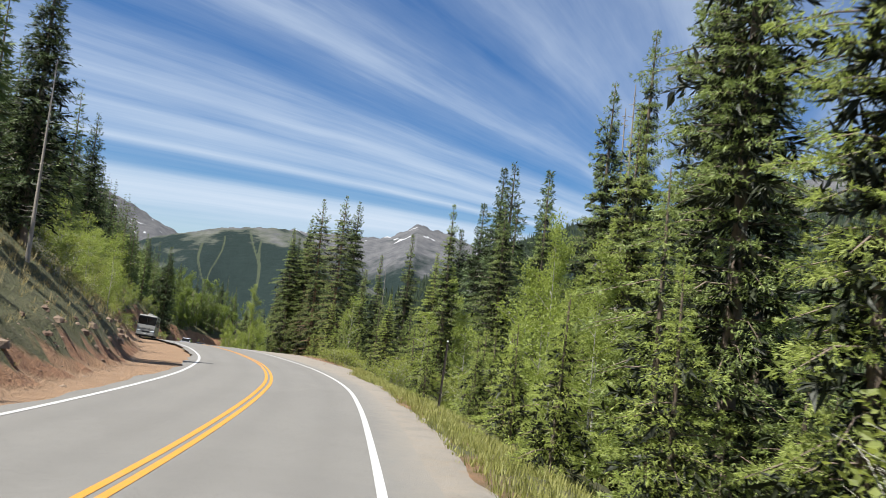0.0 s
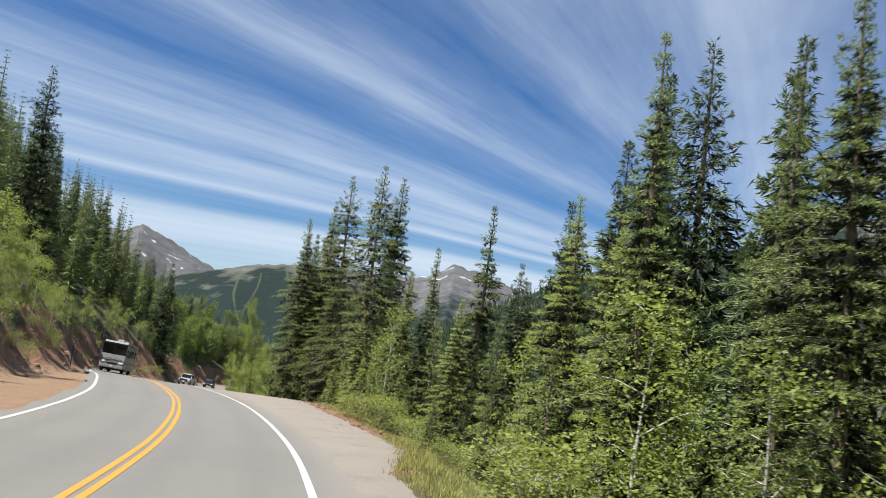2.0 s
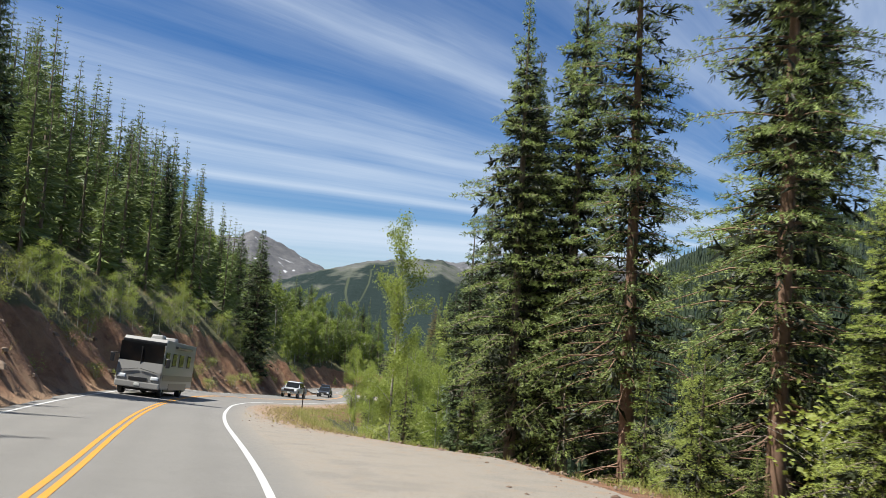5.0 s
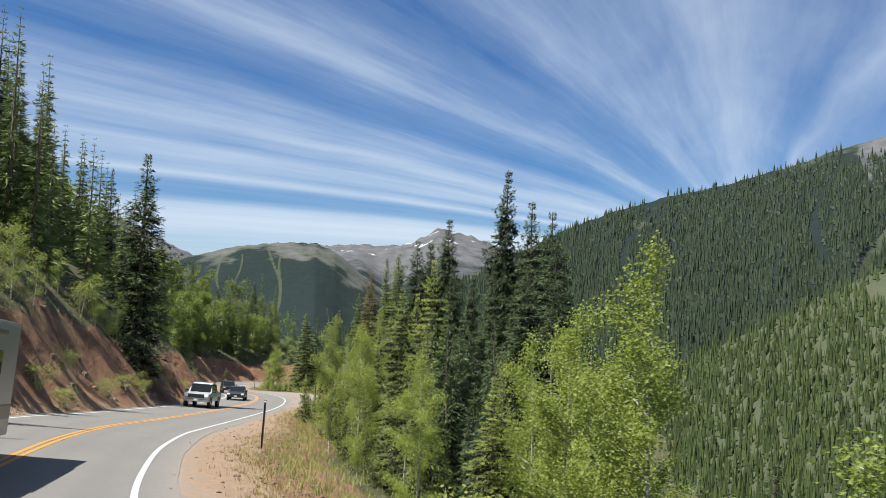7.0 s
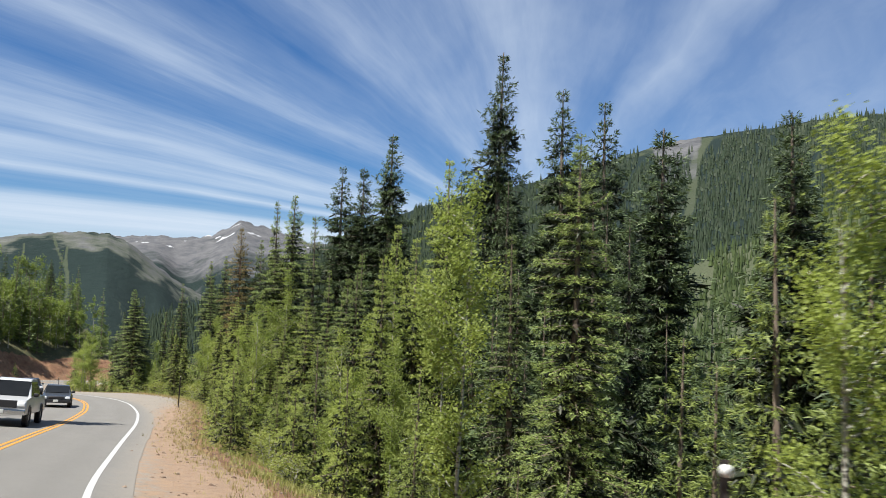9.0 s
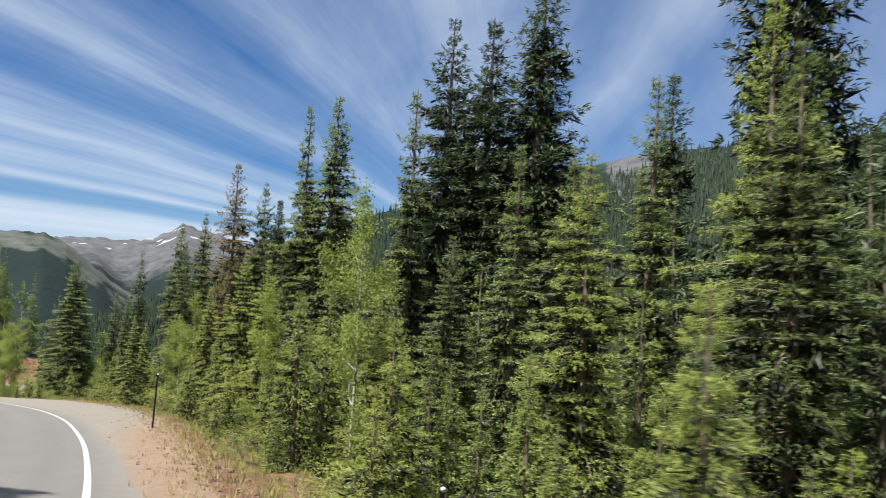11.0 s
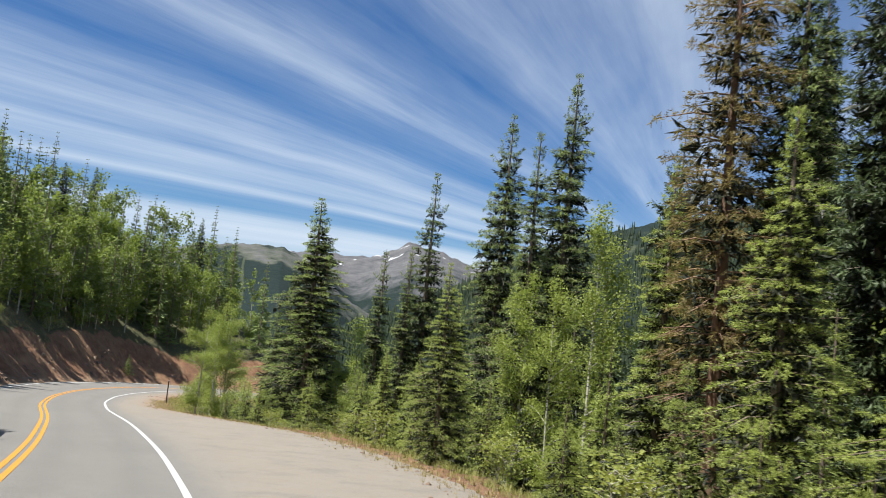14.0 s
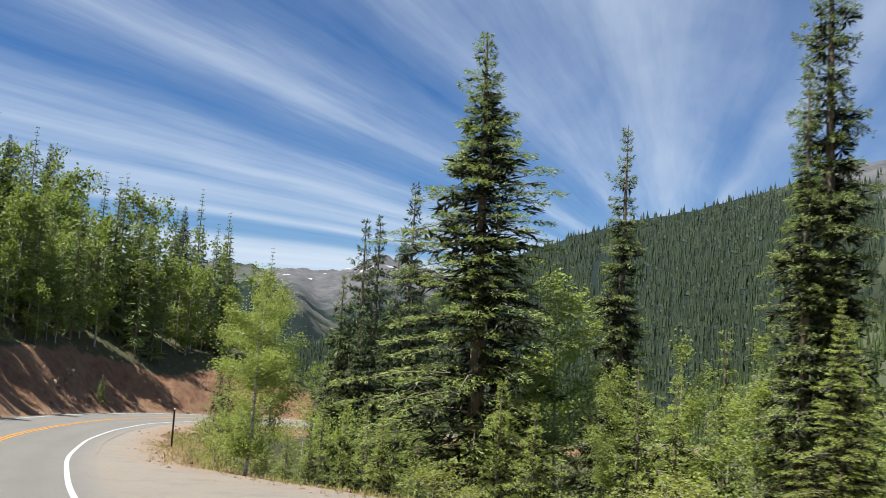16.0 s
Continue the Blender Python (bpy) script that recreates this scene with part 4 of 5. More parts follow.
TIPS_GROUP = [("back", -41.0, 243.9, 0.4), ("back", -39.9, 242.7, -0.9), ("slim", -63.3, 298.7, -8.8), ("thin", -62.1, 298.8, -6.0), ("thin", -61.5, 300.8, -5.4), ("thin", -60.6, 297.8, -7.4), ("thin", -59.8, 299.8, -3.7), ("back", -62.1, 296.8, -11.0), ("back", -60.7, 302.8, -10.7),
              ("back", -59.1, 300.8, -9.5), ("fresh", -52.8, 266.1, -11.3), ("fresh", -44.8, 248.2, -5.1), ("fresh", -50.0, 259.8, -8.7), ("fresh", -44.3, 234.8, -6.5), ("fresh", -43.6, 229.2, -4.4),
              ("fresh", -40.2, 209.6, -5.9), ("fresh", -40.8, 205.5, -7.4), ("fresh", -27.3, 153.1, -3.4), ("fresh", -29.9, 149.9, -5.0), ("young", -29.3, 156.1, -4.7), ("fresh", -35.7, 185.4, -2.6),
              ("fresh", -39.4, 194.6, -5.0), ("slim", -8.3, 93.7, 5.2), ("back", -1.2, 86.3, 5.0), ("back", -1.2, 96.3, 6.9), ("thin", -8.6, 100.6, 5.8), ("near", -18.9, 113.5, 10.3), ("near", -17.2, 113.8, 12.1),
              ("back", -18.7, 116.1, 9.3), ("slim", 5.5, 54.9, 10.2), ("fresh", -0.7, 63.9, 5.9)]
ASPEN_TIPS = [(4.2, 24.5, 4.2), (3.6, 21.5, 2.8), (4.0, 28.0, 3.4), (3.2, 26.2, 1.8), (0.8, 58.6, 3.0), (0.9, 61.7, 2.0), (0.4, 56.6, 3.9), (0.2, 59.8, 1.2), (-26.8, 148.6, -2.5), (-26.1, 143.0, -2.3), (-26.1, 146.2, -3.4), (-38.6, 183.0, -6.2), (-37.2, 180.2, -6.6), (-36.4, 187.5, -3.6), (-34.8, 183.8, -4.0), (-55.0, 280.4, -9.9), (-53.2, 273.8, -11.9), (-54.7, 274.2, -12.7), (-56.0, 278.5, -12.7), (-53.0, 269.5, -11.9), (-47.0, 253.2, -8.3), (-46.2, 250.9, -6.1), (-47.6, 257.4, -7.9),
              (-41.7, 238.2, -5.3), (-40.8, 215.1, -9.2), (-27.5, 151.0, -4.1), (5.0, 46.7, 7.3), (5.1, 44.5, 6.5), (-35.5, 158.4, -3.5), (-33.3, 155.1, -4.7), (-37.9, 166.4, -3.2), (-32.5, 150.8, -4.4), (-27.0, 138.3, -1.3), (-27.9, 144.8, -2.7), (-28.6, 140.6, -3.2), (-28.5, 155.9, -4.2),
              (-28.4, 151.4, -3.5), (-23.6, 116.1, 2.9), (-64.7, 280.7, -10.3), (-66.9, 295.3, -9.6), (-66.2, 292.0, -10.5), (-41.7, 203.7, -5.0), (-39.9, 216.3, -2.6), (-43.0, 220.5, -6.6), (-65.8, 293.8, -9.9)]
BROAD = {(-57.8, 277.8): 1.5, (-27.6, 206.4): 1.1, (-25.2, 199.6): 1.25, (-23.6, 197.2): 1.25, (-27.2, 172.7): 1.45, (-25.4, 175.6): 1.5, (-24.4, 188.4): 1.5, (-26.1, 170.8): 1.3,
         (-57.2, 192.0): 1.45, (-36.3, 217.5): 1.2, (-34.8, 216.2): 1.2, (-33.1, 215.4): 1.25, (-39.5, 230.4): 1.3}      # those with wider crowns
TAKEN = []
for tips in (TIPS_FIRST, TIPS_LEFT, TIPS_SECOND, TIPS_THIRD, TIPS_CLOSE, TIPS_GROUP):
    for kind, x, y, z in tips:
        plant(kind, x * PLAN, y * PLAN, top=z * PLAN, wide=BROAD.get((x, y), 1.2 if kind == "tall" else 1.0))
        TAKEN.append((x * PLAN, y * PLAN))
for x, y, z in ASPEN_TIPS:
    plant("lush", x * PLAN, y * PLAN, top=z * PLAN, wide=0.75 if y < 275 else 1.1)
    TAKEN.append((x * PLAN, y * PLAN))
for x, y, h in ((-8.6, 79.2, 1.3), (-7.6, 78.4, 1.5), (-9.4, 80.6, 1.0)):
    plant("shrub", x * PLAN, y * PLAN, height=h, wide=1.3)
plant("young", -86.6 * PLAN, 337.5 * PLAN, height=2.6)
plant("snag", -7.1 * PLAN, 107.8 * PLAN, top=6.1 * PLAN)
plant("snag", 8.6 * PLAN, 48.0 * PLAN, top=13.5 * PLAN)
plant("snag", 5.6 * PLAN, 30.0 * PLAN, top=10.0 * PLAN)
plant("snag", -27.1 * PLAN, 160.0 * PLAN, top=-3.8 * PLAN)
plant("snag", -18.0 * PLAN, 40.0 * PLAN, height=9.0)


def free(x, y, r):
    return all((x - a) ** 2 + (y - b) ** 2 > r * r for a, b in TAKEN)


def scatter(count, y0, y1, d0, d1, choose, gap, seed, bias=1.0):
    """Plant count trees between two stations of the plan, d0 to d1 metres outside the shoulder (right) or bank foot (left, negative)."""
    rnd = random.Random(seed)
    made = tries = 0
    i0, i1 = int(np.argmax(PLAN_Y > y0)), int(np.argmax(PLAN_Y > y1))
    while made < count and tries < count * 12:
        tries += 1
        i = rnd.randrange(i0, i1)
        g = d0 + (d1 - d0) * rnd.random() ** bias
        d = RIGHT[i] + g if d0 >= 0 and d1 >= 0 else -(LEFT[i] - g)
        x, y = LINE[i] + RIGHTWARD[i] * d
        j, e = road_coords(x, y)
        if abs(e[0]) < abs(d) - 0.5 or not free(x, y, gap):
            continue
        kind, height, wide = choose(rnd, g)
        plant(kind, float(x), float(y), height=height, wide=wide)
        TAKEN.append((float(x), float(y)))
        made += 1


def mix_right(tall, lo, hi, light=0.45):
    """The wood below the road: shrubs and young growth at its edge, spruces and aspens behind."""
    def f(rnd, g):
        r = rnd.random()
        if g < 2.5:
            return ("shrub", rnd.uniform(0.7, 1.7), 1.15) if r < 0.65 else ("young", rnd.uniform(1.2, 2.6), 1.0)
        if g < 6:
            return ("shrub", rnd.uniform(1.4, 2.8), 1.15) if r < 0.15 else (("young", rnd.uniform(2.5, 6.5), 1.0) if r < 0.15 + 0.85 * (1 - light) else ("aspen", rnd.uniform(4, 7.5), 1.0))
        if r < tall:
            return ("mid" if g > 8 else ("tall" if r < tall * 0.5 else "thin")), rnd.uniform(lo, hi) + 0.5 * g, 1.0
        if r < tall + (1 - tall) * (1 - light):
            return ("mid" if g > 9 else "young"), rnd.uniform(5, 9) + 0.4 * (g - 4), 0.95
        return "aspen", rnd.uniform(5, 8.5) + 0.4 * (g - 4), 1.0
    return f


def mix_left(rnd, g):
    r = rnd.random()
    g = -g
    if g < 7.5:
        return ("shrub", rnd.uniform(0.9, 2.2), 1.0) if r < 0.6 else ("aspen", rnd.uniform(2.5, 4.5), 1.0)
    return ("aspen", rnd.uniform(4, 6), 1.0) if r < 0.25 else ("far", rnd.uniform(9, 15), 1.0)


def aspen_left(rnd, g):
    r = rnd.random()
    if -g < 5:
        return "shrub", rnd.uniform(1.0, 2.2), 1.0
    return ("grove", rnd.uniform(9, 13.5), 1.0) if r < 0.6 else ("far", rnd.uniform(11, 17), 1.0)


def young_right(rnd, g):
    r = rnd.random()
    if g < 2:
        return "shrub", rnd.uniform(0.6, 1.4), 1.1
    h = (0.1 * g * g if g < 5 else 2.5 + 0.62 * (g - 5)) + rnd.uniform(1.4, 3.2)
    return ("young", h, 1.15) if r < 0.45 else (("aspen", h, 1.1) if r < 0.8 else ("young", h + 1.5, 1.0))


def bushes(rnd, g):
    return "shrub", rnd.uniform(1.2, 2.6), 1.2


def low_right(rnd, g):
    r = rnd.random()
    if g > 9:
        return ("aspen" if r < 0.3 else "mid"), rnd.uniform(5, 8.5) + 0.3 * (g - 9), 1.05
    if g < 3:
        return "shrub", rnd.uniform(0.6, 1.4), 1.2
    return ("lush", rnd.uniform(2.5, 5), 1.1) if r < 0.35 else (("shrub", rnd.uniform(1.2, 2.6), 1.2) if r < 0.85 else ("young", rnd.uniform(2.5, 5), 1.0))


def joined_wood(name, choose, count, y0, y1, d0, d1, gap, seed, label):
    """The denser wood behind the front trees, joined into one object."""
    rnd = random.Random(seed)
    cells = {}
    verts, faces, slots = [], [], []
    total = made = tries = 0
    mats = []
    i0, i1 = int(np.argmax(PLAN_Y > y0)), int(np.argmax(PLAN_Y > y1))
    while made < count and tries < count * 10:
        tries += 1
        i = rnd.randrange(i0, i1)
        g = d0 + (d1 - d0) * rnd.random()
        d = RIGHT[i] + g if g > 0 else -(LEFT[i] - g)
        x, y = LINE[i] + RIGHTWARD[i] * d
        j, e = road_coords(x, y)
        key = (int(x // gap), int(y // gap))
        if abs(e[0]) < abs(d) - 0.5 or key in cells or not free(x, y, gap * 0.8):
            continue
        cells[key] = 1
        kind, h, wide = choose(rnd, g)
        proto, own = KINDS[kind, rnd.randrange(COUNT[kind])]
        t, s = rnd.random() * 6.28, h / own
        turn = np.array([[math.cos(t), -math.sin(t), 0], [math.sin(t), math.cos(t), 0], [0, 0, 1]])
        z = float(ground_z(x, y)[0][0]) - 0.2
        for ch in proto.children:
            me = ch.data
            if me.name not in CACHE:
                co = np.empty(len(me.vertices) * 3)
                me.vertices.foreach_get("co", co)
                CACHE[me.name] = co.reshape(-1, 3), [tuple(p.vertices) for p in me.polygons]
            co, polys = CACHE[me.name]
            if me.materials[0] not in mats:
                mats.append(me.materials[0])
            verts.append((co * np.array([s ** 0.75 * wide, s ** 0.75 * wide, s])) @ turn.T + np.array([x, y, z]))
            faces.extend(tuple(v + total for v in p) for p in polys)
            slots.extend([mats.index(me.materials[0])] * len(polys))
            total += len(co)
        made += 1
    ob = link_mesh(name, np.concatenate(verts).tolist(), faces, mats, smooth=False)
    ob.data.polygons.foreach_set("material_index", slots)
    return tagged(ob, label, "forest", kind="stuff")


CACHE = {}
def saplings(rnd, g):
    return "sapling", rnd.uniform(1.8, 3.2) + 0.5 * g, 1.0


scatter(10, 176, 200, 0.8, 6, saplings, 1.2, 51)
scatter(14, 220, 242, 0.8, 6, saplings, 1.1, 52)
scatter(12, 246, 278, 0.8, 6, saplings, 1.2, 53)
scatter(3, 84, 104, 0.8, 5, saplings, 1.3, 54)
scatter(8, 10, 40, 0.8, 5, saplings, 1.3, 55)
scatter(50, 22, 62, 0.8, 11, mix_right(0.28, 8, 12, 0.4), 1.4, 1, 0.9)
scatter(18, 4, 22, 2.5, 11, mix_right(0.35, 9, 12, 0.0), 1.6, 11)
scatter(40, 60, 98, 0.8, 11, mix_right(0.14, 5, 7, 0.12), 1.5, 2, 0.9)
scatter(22, 96, 118, 0.8, 11, mix_right(0.25, 5, 8, 0.0), 1.35, 3, 0.85)
scatter(16, 118, 158, 3.5, 24, low_right, 2.2, 4, 1.0)
scatter(40, 160, 200, 1.5, 11, mix_right(0.45, 7, 10, 0.12), 1.5, 14, 0.9)
scatter(80, 192, 258, 0.8, 11, mix_right(0.30, 6, 9, 0.08), 1.3, 5, 0.9)
scatter(60, 256, 288, 0.8, 13, young_right, 1.25, 15, 0.9)
scatter(26, 274, 330, 1.0, 16, mix_right(0.2, 4, 7), 1.6, 6, 0.9)
scatter(26, 18, 95, -5, -14, mix_left, 1.6, 7)
scatter(40, 46, 100, -1.6, -6, mix_left, 1.1, 17)
scatter(40, 100, 200, -3.2, -5.5, mix_left, 1.1, 18)
scatter(14, 80, 114, -2.2, -6.5, lambda rnd, g: ("aspen", rnd.uniform(3.5, 6.5), 1.25), 1.3, 24)
scatter(44, 262, 338, -4.8, -8.0, lambda rnd, g: ("grove", rnd.uniform(4.5, 8), 1.1) if rnd.random() < 0.75 else ("shrub", rnd.uniform(1, 2), 1.1), 1.0, 22)
scatter(16, 252, 286, -0.9, -3.5, bushes, 1.2, 20)
scatter(34, 84, 215, -0.5, -3.0, lambda rnd, g: ("shrub", rnd.uniform(0.5, 1.3), 1.2), 1.2, 23)
joined_wood("forest", mix_left, 64, 92, 240, -4.0, -12.5, 1.5, 8, "spruces and young aspens along the top of the cut bank")
joined_wood("forest", aspen_left, 32, 240, 285, -6.0, -14, 1.5, 9, "aspens and spruces above the cut bank")
joined_wood("forest", aspen_left, 90, 285, 358, -5.6, -12.5, 1.3, 19, "dense bright aspen grove above the red cut bank")
joined_wood("forest", lambda rnd, g: ("grove", rnd.uniform(2.5, 4.5), 1.1), 46, 358, 380, -3, -24, 1.9, 47, "low leafy growth beyond the bend")
joined_wood("forest", lambda rnd, g: ("grove", rnd.uniform(4, 6), 1.0) if rnd.random() < 0.06 else ("far", rnd.uniform(12, 18.5), 1.0), 300, 15, 240, -8, -40, 1.8, 41, "dense dark spruce forest on the hillside above the road")
joined_wood("forest", lambda rnd, g: ("grove", rnd.uniform(9, 13.5), 1.0) if rnd.random() < 0.5 else ("far", rnd.uniform(11, 17), 1.0), 220, 240, 357, -9.5, -28, 1.3, 42, "bright green aspen grove with spruces above the cut bank")
def slope_fall(g):
    return 0.1 * g * g if g < 5 else 2.5 + 0.62 * (g - 5)


def behind(rnd, g):
    return ("grove", rnd.uniform(6, 9), 1.0) if rnd.random() < 0.1 else ("mid" if g < 16 else "far", slope_fall(g) + rnd.uniform(3.5, 8), 1.0)


joined_wood("forest", behind, 62, 10, 110, 10, 26, 2.3, 43, "mixed wood on the slope below the road")
joined_wood("forest", lambda rnd, g: ("grove", rnd.uniform(5, 8), 1.0) if rnd.random() < 0.3 else ("far", rnd.uniform(8, 12), 1.0), 26, 112, 176, 12, 30, 3.0, 45, "low mixed wood on the slope below the bend")
joined_wood("forest", behind, 120, 180, 250, 9, 25, 1.9, 46, "dark spruce wood on the slope below the road")
joined_wood("forest", lambda rnd, g: ("grove", rnd.uniform(4, 6), 1.0) if rnd.random() < 0.5 else ("far", rnd.uniform(6, 9), 1.0), 70, 252, 345, 10, 34, 3.0, 44, "mixed young wood on the slope below the bend")
for (kind, k), (proto, own) in KINDS.items():       # no tree left over at the origin
    if (kind, k) not in USED:
        for ob in list(proto.children_recursive) + [proto]:
            bpy.data.objects.remove(ob)


# ---- far woods on the mountainsides ----
def forest(name, places, label, seed, mat=None):
    """Many small spiky conifers, joined: three stacked uneven cones of three sides each."""
    rnd = random.Random(seed)
    vs, fs = [], []
    for x, y, z, h in places:
        r = h * rnd.uniform(0.135, 0.20)
        t0 = rnd.random() * 6.28
        for f0, f1, q in ((0.02, 0.6, 1.0), (0.35, 1.0, 0.62)):
            n = len(vs)
            for s in range(4):
                t = t0 + s * 1.571 + f0
                vs.append((x + math.cos(t) * r * q, y + math.sin(t) * r * q, z + f0 * h - 0.4))
            vs.append((x + rnd.uniform(-0.1, 0.1) * r, y, z + f1 * h))
            fs += [(n + s, n + (s + 1) % 4, n + 4) for s in range(4)]
    ob = link_mesh(name, vs, fs, mat or M_FARWOOD, smooth=False)
    return tagged(ob, label, "forest", kind="stuff")


M_FARWOOD = leaf_material("far conifers", (0.015, 0.027, 0.019), (0.044, 0.065, 0.036), (0.05, 0.075, 0.03), 0.1)
M_SPURWOOD = leaf_material("spur wood", (0.030, 0.052, 0.020), (0.095, 0.135, 0.042), (0.11, 0.15, 0.04), 0.2)
frnd = random.Random(4)
rv = np.array([v.co[:] for v in right_range.data.vertices]).reshape(91, 420, 3)
places = []
while len(places) < 36000:
    r, c = frnd.random() ** 0.75 * 88.5, frnd.random() * 200
    i, j = int(r), int(c)
    if r > 80 and frnd.random() < (r - 80) / 12:
        continue
    a, b, cc = rv[i, j], rv[i, j + 1], rv[i + 1, j]
    p = a + (b - a) * (c - j) + (cc - a) * (r - i)
    gap = math.sin(c * 0.19 + 0.6 * math.sin(r * 0.12)) > 0.992 and r > 50     # avalanche chutes
    if gap:
        continue
    if r > 76 and 23.0 < -14 + 144 * c / 419 < 28.0 and frnd.random() < (r - 76) / 8:      # the bald top
        continue
    chute_at = 27.2 - 4.0 * (1.0 - r / 89) + 0.25 * math.sin(r / 89 * 17 + 27.2)
    if r > 32 and abs(-14 + 144 * c / 419 - chute_at) < frnd.uniform(0.12, 0.42):
        continue
    places.append((p[0], p[1], p[2], frnd.uniform(10, 19)))
forest("forest", places, "dark conifer forest on the far mountainside", 5)
sv = np.array([v.co[:] for v in spur_range.data.vertices]).reshape(51, 200, 3)
places = []
while len(places) < 11000:
    r, c = frnd.random() ** 0.8 * 48.9, frnd.random() * 120
    i, j = int(r), int(c)
    a, b, cc = sv[i, j], sv[i, j + 1], sv[i + 1, j]
    p = a + (b - a) * (c - j) + (cc - a) * (r - i)
    if math.hypot(c / 199 * 74 + 6 - 27.6, (r - 46) * 0.4) < frnd.uniform(0.8, 1.3):       # a bare scar near the crest
        continue
    places.append((p[0], p[1], p[2], frnd.uniform(6, 13)))
forest("forest", places, "lighter conifer and aspen wood on the nearer spur", 7, M_SPURWOOD)
places = []
while len(places) < 4200:                                    # the valley side below the road
    t, d = frnd.randrange(20, len(LINE) - 40), frnd.uniform(42, 170)
    x, y = LINE[t] + RIGHTWARD[t] * d
    i, e = road_coords(x, y)
    if abs(e[0]) > 40:
        places.append((x, y, 0.0, frnd.uniform(9, 16)))
zs = ground_z([p[0] for p in places], [p[1] for p in places])[0]
forest("forest", [(p[0], p[1], z, p[3]) for p, z in zip(places, zs)], "conifer wood on the valley slope below the road", 6)


# ---- vehicles ----
def part(name, bm, mat, parent, label="", smooth=True):
    me = bpy.data.meshes.new(name)
    bmesh.ops.recalc_face_normals(bm, faces=bm.faces)
    bm.to_mesh(me)
    bm.free()
    me.materials.append(mat)
    if smooth:
        me.polygons.foreach_set("use_smooth", [len(p.vertices) != 4 or p.area < 0.05 for p in me.polygons])
    ob = new(name, me)
    ob.parent = parent
    return tagged(ob, label) if label else ob


def box(size, at, bevel=0.03, taper=1.0, turn=(0, 0, 0)):
    bm = bmesh.new()
    bmesh.ops.create_cube(bm, size=1.0)
    for v in bm.verts:
        k = taper if v.co.z > 0 else 1.0
        v.co = Vector((v.co.x * size[0] * k, v.co.y * size[1] * k, v.co.z * size[2]))
    if bevel:
        bmesh.ops.bevel(bm, geom=bm.edges[:], offset=bevel, segments=2, affect="EDGES", profile=0.7)
    bmesh.ops.transform(bm, matrix=pose(*at, *turn), verts=bm.verts)
    return bm


def profile_body(outline, width, shrink, z0, z1, bevel=0.05):
    """A body drawn from its side outline (length, height), narrower towards the top."""
    bm = bmesh.new()
    rings = []
    for s in (-1, 1):
        ring = []
        for y, z in outline:
            k = 1 - shrink * max(0, min(1, (z - z0) / (z1 - z0)))
            ring.append(bm.verts.new((s * width / 2 * k, y, z)))
        rings.append(ring)
    n = len(outline)
    bm.faces.new(rings[0])
    bm.faces.new(rings[1][::-1])
    for i in range(n):
        bm.faces.new((rings[0][i], rings[1][i], rings[1][(i + 1) % n], rings[0][(i + 1) % n]))
    bmesh.ops.recalc_face_normals(bm, faces=bm.faces)
    if bevel:
        bmesh.ops.bevel(bm, geom=bm.edges[:], offset=bevel, segments=2, affect="EDGES", profile=0.7, clamp_overlap=True)
    return bm


def ring_solid(outer, inner, width, at, sides=22):
    bm = bmesh.new()
    prof = [(inner, -width / 2), (outer * 0.93, -width / 2), (outer, -width * 0.32), (outer, width * 0.32), (outer * 0.93, width / 2), (inner, width / 2)]
    rows = []
    for s in range(sides):
        t = 2 * math.pi * s / sides
        rows.append([bm.verts.new((x, r * math.cos(t), r * math.sin(t))) for r, x in prof])
    for s in range(sides):
        a, b = rows[s], rows[(s + 1) % sides]
        for k in range(len(prof)):
            bm.faces.new((a[k], a[(k + 1) % len(prof)], b[(k + 1) % len(prof)], b[k]))
    bmesh.ops.translate(bm, vec=at, verts=bm.verts)
    return bm


def wheel(root, x, y, r, width, rim_mat):
    tyre = part("wheel", ring_solid(r, r * 0.6, width, (0, 0, 0)), M_TYRE, root, "black rubber tyre")
    tyre.location = (x, y, r)
    bm = ring_solid(r * 0.62, r * 0.14, width * 0.75, (0, 0, 0), 18)
    for k in range(6):
        b = box((width * 0.3, r * 0.14, r * 0.55), (0, 0, 0), 0.0)
        bmesh.ops.transform(b, matrix=Matrix.Rotation(k * math.pi / 3, 4, "X") @ Matrix.Translation((0.02 * math.copysign(1, x), 0, r * 0.32)), verts=b.verts)
        me = bpy.data.meshes.new("spoke")
        b.to_mesh(me)
        b.free()
        bm.from_mesh(me)
        bpy.data.meshes.remove(me)
    part("rim", bm, rim_mat, tyre, "pressed metal rim")


M_TYRE = plain("tyre rubber", (0.02, 0.02, 0.02), 0.85)
M_RIM = plain("rim metal", (0.55, 0.55, 0.56), 0.3, 0.9)
M_BLACK = plain("black trim", (0.018, 0.018, 0.02), 0.4)
M_GLASS = material("dark tinted glass", lambda n, pos: (n.mix(n.noise(pos, 2.0), (0.006, 0.007, 0.008, 1), (0.014, 0.015, 0.016, 1)), None, 0.05, {"Specular IOR Level": 0.25}))
M_RVWHITE = plain("off-white coach paint", (0.27, 0.265, 0.25), 0.3, vary=0.05)
M_RVGREY = plain("grey-brown coach stripe", (0.09, 0.082, 0.078), 0.3, vary=0.06)
M_WHITECAR = plain("white car paint", (0.42, 0.43, 0.44), 0.25, vary=0.04)
M_NAVY = plain("dark blue-grey car paint", (0.035, 0.042, 0.055), 0.22, 0.3, vary=0.1)
M_CHARCOAL = plain("charcoal car paint", (0.05, 0.055, 0.06), 0.22, 0.3, vary=0.1)
M_LAMP = plain("headlamp glass", (0.75, 0.78, 0.8), 0.08)
